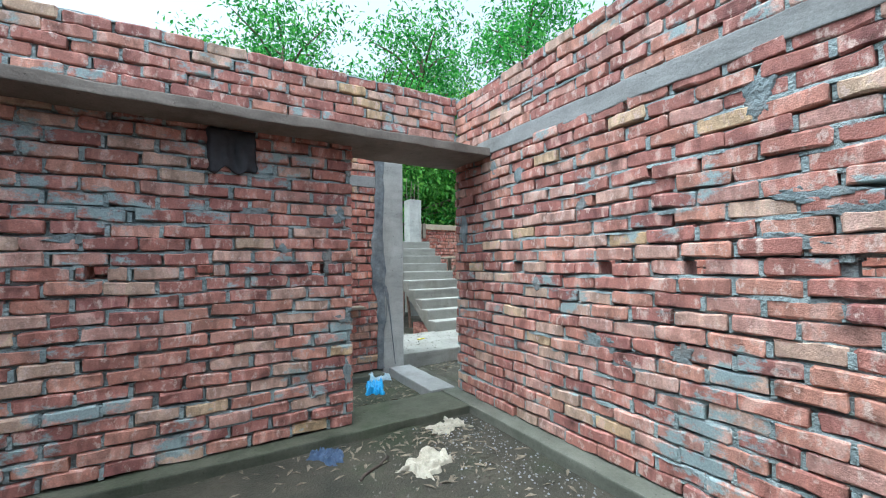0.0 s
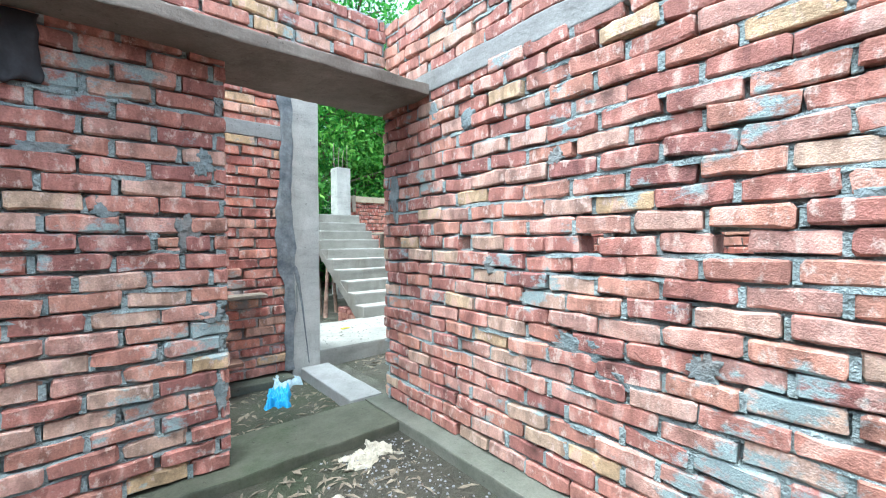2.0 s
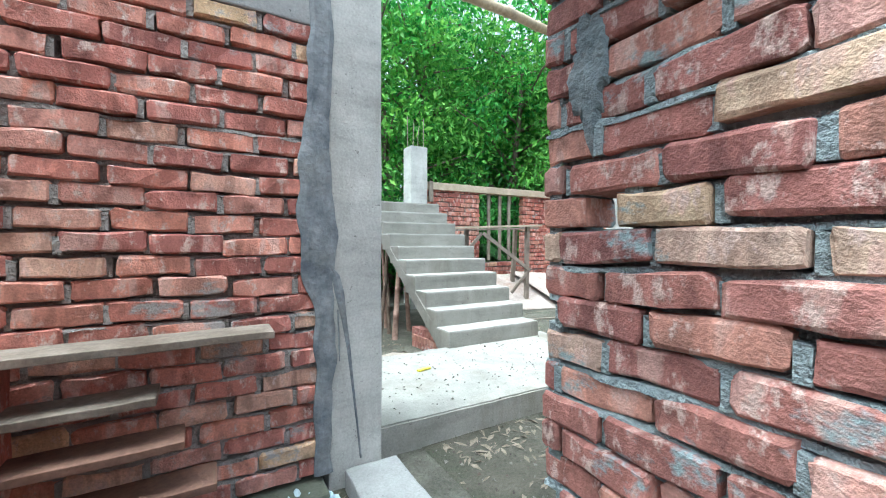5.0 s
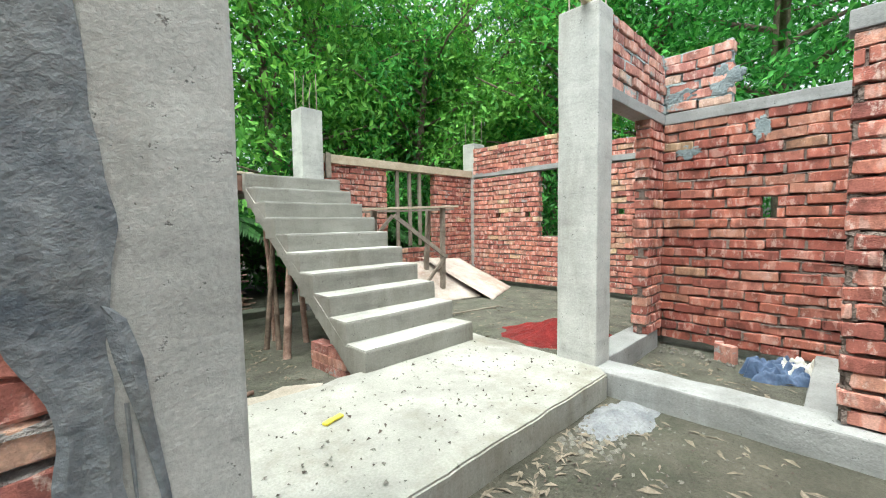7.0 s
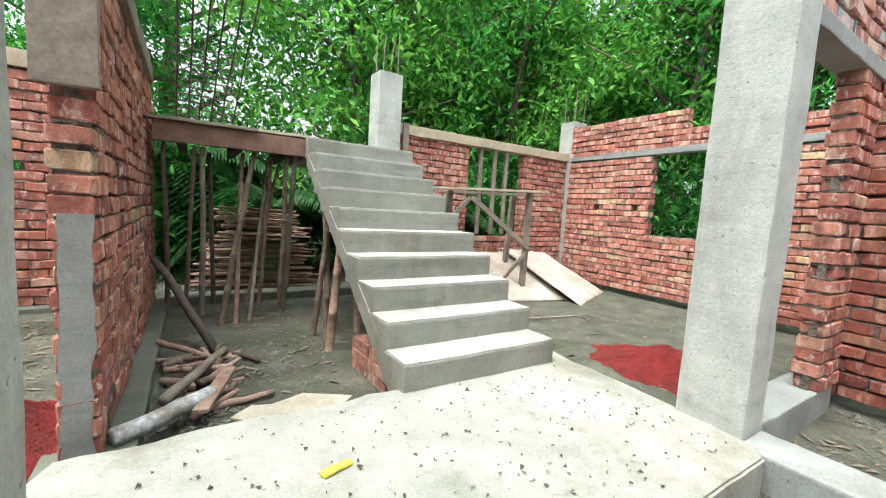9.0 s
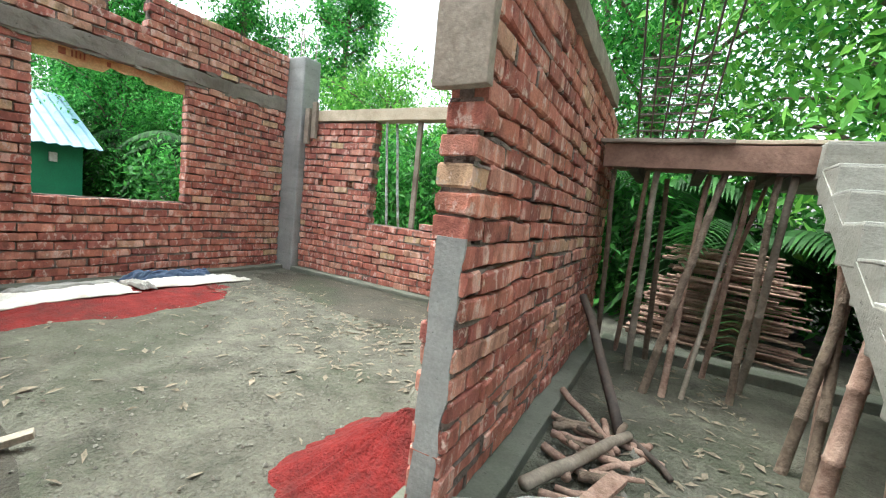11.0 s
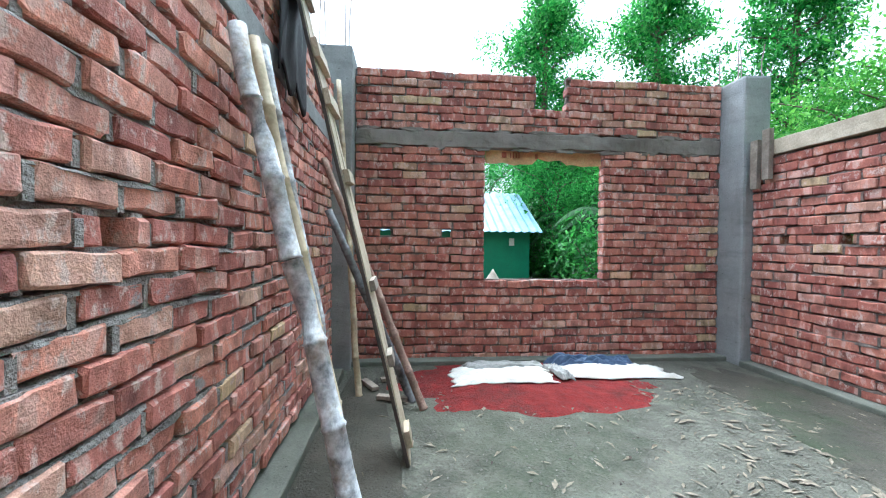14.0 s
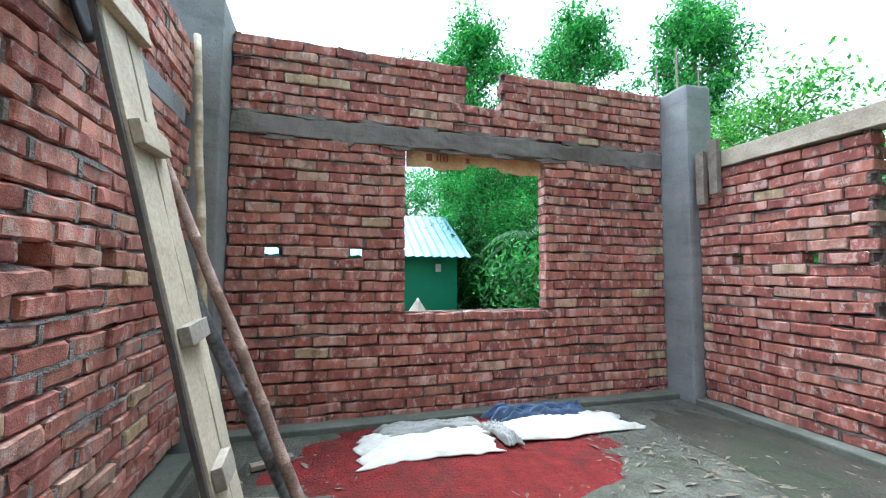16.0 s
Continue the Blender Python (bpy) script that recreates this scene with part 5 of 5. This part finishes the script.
for k in range(3):
    for j in range(2):
        part("brick", box_bm((-0.06, -0.24 + 0.25 * j, 0.075 * k), (0.058, -0.005 + 0.25 * j, 0.075 * k + 0.07), 0.006, 0.004, 2, 300 + k * 2 + j), BRICK, bs)
bs.matrix_basis = pose(3.265, 6.02, GROUND, 0, 0, 4)

# ---- large room: trestle and leaning sheets ----
tr = thing("work_platform", "rough timber work platform with a diagonal brace", "platform", (0, 0, 0))
part("plank", board_bm((4.55, 7.80, 1.70), (6.35, 7.62, 1.77), 0.16, 0.03, (0, 1, 0), 401), PALEWOOD, tr)
part("plank", board_bm((4.9, 8.1, 1.68), (6.6, 7.95, 1.74), 0.14, 0.03, (0, 1, 0), 402), WOOD, tr)
part("post", board_bm((6.08, 7.66, GROUND - 0.02), (6.10, 7.66, 1.75), 0.07, 0.06, (1, 0, 0), 403), WOOD, tr)
part("post", board_bm((6.2, 8.2, GROUND - 0.02), (6.2, 8.1, 1.72), 0.07, 0.06, (1, 0, 0), 404), WOOD, tr)
part("post", board_bm((4.95, 7.86, GROUND - 0.02), (4.95, 7.86, 1.69), 0.07, 0.06, (1, 0, 0), 405), WOOD, tr)
part("brace", board_bm((5.15, 7.66, 1.62), (6.12, 7.60, 0.98), 0.06, 0.03, (0, 0, 1), 406), WOOD, tr)
part("brace", board_bm((5.15, 7.70, 1.62), (4.85, 7.70, 1.32), 0.05, 0.03, (0, 0, 1), 407), WOOD, tr)
part("brace", board_bm((6.12, 7.62, 1.0), (5.7, 7.60, 0.62), 0.05, 0.03, (0, 0, 1), 408), WOOD, tr)


def leaning_sheet(corners, mat, seed, label):
    t = thing("board_sheet", label, "sheet", corners[3], group="leaning sheets")
    o = Vector(corners[3])
    bm = bmesh.new()
    n = 14
    A, B, C, D = [Vector(c) - o for c in corners]
    rows = [[bm.verts.new((A.lerp(B, i / n)).lerp(D.lerp(C, i / n), j / n) + Vector((0, 0, 0.012 * noise.noise(Vector((i * 0.6, j * 0.6, seed)))))) for j in range(n + 1)] for i in range(n + 1)]
    for r1, r2 in zip(rows, rows[1:]):
        for j in range(n):
            bm.faces.new((r1[j], r1[j + 1], r2[j + 1], r2[j]))
    ex = bmesh.ops.extrude_face_region(bm, geom=bm.faces[:])
    for v in ex["geom"]:
        if isinstance(v, bmesh.types.BMVert):
            v.co += Vector((0, 0.004, -0.014))
    bmesh.ops.recalc_face_normals(bm, faces=bm.faces)
    part("sheet", bm, mat, t, smooth=True)


leaning_sheet(((5.1, 8.42, 0.84), (6.5, 8.42, 0.86), (6.55, 7.25, 0.345), (5.6, 7.50, 0.345)), TINSHEET, 1.0, "dirty flat sheet leaning on the brick wall")
leaning_sheet(((6.30, 8.40, 0.92), (7.25, 8.40, 0.84), (7.60, 7.45, 0.345), (6.45, 6.95, 0.345)), TINSHEET, 2.0, "pale flat sheet leaning beside another")
log_thing("stick", "long thin stick lying on the ground", (5.1, 6.75, GROUND + 0.02), (6.1, 6.55, GROUND + 0.02), 0.012, 0.008, WOOD, 260, "", "stick")
for i, x in enumerate((5.95, 6.22, 6.45)):
    p_ = thing("window_prop", "upright timber prop in the window opening", "prop", (x, 8.60, 1.12), group="props in the far window")
    part("post", box_bm((-0.03, -0.02, 0), (0.03, 0.02, 1.28), 0.004, 0.004, 10, 410 + i), WOOD, p_)
cl = thing("formwork_clamp", "short timber clamp at the band end", "timber", (4.62, 8.49, 2.18))
part("upright", box_bm((-0.04, -0.02, 0), (0.04, 0.02, 0.36), 0.004, 0.003, 6, 415), WOOD, cl)

# ---- passage, slab and side room ----
cloth("plastic_bag", "crumpled bright blue plastic bag on the ground", "plastic bag", 1.50, 3.74, GROUND + 0.004, 0.17, 0.32, 0.05, BLUEPLASTIC, 2.0, -20, 0.35, 4.0)
cloth("plastic_bag", "torn bluish white plastic scrap on the ground", "plastic bag", 1.64, 4.02, GROUND - 0.002, 0.22, 0.16, 0.05, plain_material("pale_blue_plastic", (0.30, 0.46, 0.55), (0.5, 0.62, 0.68), 9, 0.5, 60, 0.2, 0.002), 3.5, 15, 0.35)
st = thing("plank_stack", "stack of old planks on bricks against the wall", "plank stack", (0, 0, 0))
part("support", box_bm((0.45, 3.90, GROUND - 0.02), (0.72, 4.13, 1.10), 0.008, 0.006, 10, 420), BRICK_OLD, st)
for i, (x1, z, y_) in enumerate(((1.50, 1.115, 4.04), (1.12, 0.93, 4.02), (1.20, 0.77, 4.0), (1.30, 0.60, 3.99))):
    part("plank", board_bm((0.40, y_, z), (x1, y_ + 0.02, z + 0.005), 0.17, 0.028, (0, 1, 0), 421 + i), WOOD if i < 2 else BROWNWOOD, st)
heap("cement_heap", "low spilled heap of grey cement beside the slab", "heap", 4.02, 4.10, 0.40, 0.19, 0.07, WETCEMENT, GROUND - 0.003, 12.0, -4)
cloth("tarp", "dark blue plastic tarp heaped on the ground", "tarp", 5.45, 3.52, GROUND - 0.002, 0.28, 0.40, 0.12, BLUETARP, 7.0, 25, 0.25, 4.0)
cloth("sack", "pale crumpled sack beside the blue tarp", "sack", 5.52, 3.40, GROUND + 0.02, 0.18, 0.2, 0.1, SACKCLOTH, 9.0, 10, 0.2)
for i, (x, y, a) in enumerate(((5.66, 3.92, 10), (5.60, 3.84, 60))):
    c = thing("loose_brick", "broken loose brick against the wall", "brick", (x, y, GROUND - 0.004), a, "loose bricks")
    part("brick", box_bm((-0.05, -0.035, 0), (0.05, 0.035, 0.15), 0.008, 0.006, 4, 430 + i), BRICK, c)
yw = thing("wrapper", "small yellow wrapper on the slab", "litter", (2.69, 5.0, FLOOR_SLAB + 0.001), 15)
part("film", box_bm((-0.06, -0.016, 0), (0.06, 0.016, 0.012), 0.003, 0.008, 8, 440), YELLOW, yw)
cloth("sack", "torn beige sack lying on the earth floor", "sack", 1.24, 2.15, GROUND - 0.002, 0.32, 0.22, 0.035, BEIGESACK, 4.4, 30, 0.3, 4.0)
cloth("plastic_scrap", "white torn plastic scraps on the ground", "litter", 1.62, 2.55, GROUND - 0.002, 0.32, 0.24, 0.022, BEIGESACK, 8.4, 20, 0.4, 6.0)
cloth("plastic_scrap", "pale blue plastic scrap at the plinth", "litter", 0.72, 2.56, GROUND - 0.002, 0.14, 0.18, 0.04, BLUETARP, 9.4, 40, 0.4, 6.0)
log_thing("stick", "short dark stick lying on the earth", (0.80, 2.18, GROUND + 0.012), (1.06, 2.36, GROUND + 0.012), 0.010, 0.007, DARKWOOD, 270, "", "stick")

# ---- green house beyond the window ----
gh = thing("green_house", "small green house with a pale blue tin roof", "house", (-8.2, 5.6, 0))
part("wall", box_bm((-3.5, -3.0, 0.2), (0, 2.55, 1.98), 0.01), GREENWALL, gh)
bm = bmesh.new()
n = 90
rows = [[bm.verts.new((x, -3.2 + 5.95 * i / n, z + 0.018 * math.sin(i * math.tau / 3.0))) for x, z in ((0.38, 1.86), (-1.75, 3.05), (-3.9, 1.86))] for i in range(n + 1)]
for r1, r2 in zip(rows, rows[1:]):
    for k in range(2):
        bm.faces.new((r1[k], r2[k], r2[k + 1], r1[k + 1]))
ex = bmesh.ops.extrude_face_region(bm, geom=bm.faces[:])
for v in ex["geom"]:
    if isinstance(v, bmesh.types.BMVert):
        v.co.z -= 0.012
bmesh.ops.recalc_face_normals(bm, faces=bm.faces)
part("roof", bm, BLUEROOF, gh, "corrugated pale blue tin roof")
part("meter_box", box_bm((0.0, 2.02, 1.52), (0.05, 2.14, 1.70), 0.005), SACKCLOTH, gh, "small white box on the wall")
heap("sand_heap", "pale sand heap outside the window", "heap", -5.4, 6.6, 0.7, 0.6, 0.72, CARDBOARD, GROUND - 0.01, 14.0)


# ---- palms ----
LEAF_PALM = leaf_material("palm_leaf", ((0.0, (0.012, 0.05, 0.012)), (0.5, (0.025, 0.10, 0.022)), (1.0, (0.05, 0.18, 0.035))), 0.3)

def palm(x, y, height, fronds, length, seed, label):
    r = random.Random(seed)
    t = thing("palm", label, "palm", (x, y, GROUND - 0.05))
    bm = bmesh.new()
    tube(bm, [(0, 0, 0), (0.04, 0, height * 0.5), (0, 0.03, height)], [0.09, 0.07, 0.06], 9)
    part("trunk", bm, BARK, t, smooth=True)
    for k in range(fronds):
        a = k * 2.399 + r.uniform(-0.2, 0.2)
        rise = r.uniform(0.3, 1.2)
        V, F = [], []
        d = Vector((math.cos(a), math.sin(a), 0))
        s = Vector((-math.sin(a), math.cos(a), 0))
        for i in range(34):
            f = (i + 2) / 35
            c = Vector((0, 0, height)) + d * length * f * 0.9 + Vector((0, 0, length * (rise * f - 1.15 * f * f)))
            L = length * 0.34 * math.sin(math.pi * min(0.97, f * 0.85 + 0.12))
            for sg in (-1, 1):
                tip = c + s * sg * L * 0.8 + d * L * 0.45 + Vector((0, 0, -L * 0.45 + r.uniform(-0.02, 0.02)))
                w = d * 0.026
                o = len(V)
                mid_ = c.lerp(tip, 0.5) + Vector((0, 0, L * 0.08))
                V += [(c - w)[:], (mid_ - w)[:], tip[:], (mid_ + w)[:], (c + w)[:]]
                F.append((o, o + 1, o + 2, o + 3, o + 4))
        me = bpy.data.meshes.new("frond")
        me.from_pydata(V, [], F)
        me.materials.append(LEAF_PALM)
        ob = new("frond", me)
        ob.parent = t
        ob["kind"] = "stuff"
    return t


palm(-7.4, 10.2, 1.6, 20, 1.9, 1, "young palm with long drooping fronds outside the window")
palm(-9.2, 10.0, 1.9, 18, 2.0, 2, "palm with feathery fronds behind the house")
palm(2.1, 11.0, 1.6, 15, 2.0, 3, "palm with drooping fronds behind the stairs")
palm(6.3, 9.9, 0.9, 14, 1.5, 4, "small palm outside the far window")
palm(3.2, 10.2, 0.9, 14, 1.6, 5, "small palm behind the woodpile")


# ---- leaf litter, chips and gravel ----
def litter(name, label, areas, mat, size, seed, slim=0.28):
    r = np.random.RandomState(seed)
    V, F = [], []
    for (x0, x1, y0, y1, n, z) in areas:
        for _ in range(n):
            x, y = r.uniform(x0, x1), r.uniform(y0, y1)
            a, L = r.uniform(0, 6.28), size * r.uniform(0.4, 1.3)
            d, s = np.array([math.cos(a), math.sin(a)]), np.array([-math.sin(a), math.cos(a)])
            b0 = ground_z(x, y) + 0.004 if z is None else z + 0.003
            w = L * slim * r.uniform(0.6, 1.3)
            o = len(V)
            h = r.uniform(0.002, 0.016)
            V += [(x - d[0] * L / 2, y - d[1] * L / 2, b0), (x + s[0] * w / 2, y + s[1] * w / 2, b0 + h), (x + d[0] * L / 2, y + d[1] * L / 2, b0 + h * r.uniform(0, 1)), (x - s[0] * w / 2, y - s[1] * w / 2, b0 + h * 0.6)]
            F.append((o, o + 1, o + 2, o + 3))
    me = bpy.data.meshes.new(name)
    me.from_pydata(V, [], F)
    me.materials.append(mat)
    return tagged(new(name, me), label, "litter", kind="stuff")


litter("leaf_litter", "dry fallen leaves scattered on the ground", [(-2.0, 1.6, 4.8, 8.3, 300, None), (-1.6, 1.4, 6.9, 8.35, 520, None), (-0.4, 1.3, 6.4, 8.0, 250, None), (1.0, 1.9, 3.2, 4.1, 160, None), (2.3, 4.2, 3.2, 4.2, 130, None), (2.4, 4.2, 4.0, 4.24, 170, None),
       (4.6, 5.7, 3.4, 4.35, 130, None), (4.6, 7.6, 4.8, 8.2, 350, None), (2.2, 3.1, 5.7, 8.3, 260, None), (-0.6, 1.9, 0.0, 2.6, 260, None), (1.0, 1.8, 1.9, 2.65, 120, None), (-2.2, 1.4, 2.45, 2.68, 100, None)], LEAFLITTER, 0.085, 5)
litter("chips", "small pale mortar and brick chips on the ground", [(2.1, 4.25, 4.35, 5.4, 130, FLOOR_SLAB), (-0.3, 1.8, 4.5, 6.2, 260, None), (1.0, 2.0, 3.2, 4.1, 120, None), (-2.0, 1.6, 5.0, 8.3, 300, None), (2.3, 4.2, 3.3, 4.2, 200, None), (0.8, 1.85, 1.2, 2.6, 300, None)], CLOD, 0.02, 6, 0.8)
litter("chips", "small dark chips of mortar on slab and ground", [(2.1, 4.25, 4.35, 5.4, 160, FLOOR_SLAB), (-2.0, 1.6, 5.0, 8.3, 300, None), (-0.6, 1.8, 0.2, 2.6, 250, None), (2.3, 4.2, 3.3, 4.2, 200, None)], DARKWOOD, 0.02, 7, 0.8)


def gravel(name, label, areas, mat, seed):
    r = random.Random(seed)
    bm = bmesh.new()
    for (x0, x1, y0, y1, n, s0, s1) in areas:
        for _ in range(n):
            x, y, s = r.uniform(x0, x1), r.uniform(y0, y1), r.uniform(s0, s1)
            z = ground_z(x, y) + s * 0.25
            vs = [bm.verts.new((x + s * dx * r.uniform(0.6, 1.1), y + s * dy * r.uniform(0.6, 1.1), z + s * dz * r.uniform(0.5, 0.9))) for dx, dy, dz in ((1, 0, 0), (-1, 0, 0), (0, 1, 0), (0, -1, 0), (0, 0, 1), (0, 0, -1))]
            for q in ((0, 2, 4), (2, 1, 4), (1, 3, 4), (3, 0, 4), (2, 0, 5), (1, 2, 5), (3, 1, 5), (0, 3, 5)):
                bm.faces.new([vs[i] for i in q])
    return tagged(part(name, bm, mat), label, "gravel", kind="stuff")


gravel("gravel", "grey stone gravel spilled along the plinth", [(1.5, 1.92, 0.6, 2.62, 420, 0.006, 0.014), (1.3, 1.9, 1.6, 2.65, 150, 0.006, 0.014)], WETCEMENT, 4)
gravel("rubble", "brick and mortar rubble on the ground", [(3.55, 4.25, 3.95, 4.25, 160, 0.01, 0.025), (-0.6, 1.6, 4.46, 4.62, 220, 0.008, 0.02), (2.1, 2.5, 5.75, 6.9, 200, 0.01, 0.03), (-2.2, 1.6, 4.9, 8.3, 1100, 0.005, 0.013), (0.2, 1.7, 4.5, 6.6, 260, 0.005, 0.016), (5.5, 5.72, 3.6, 4.35, 80, 0.01, 0.03)], CLOD, 5)


lay_bricks()
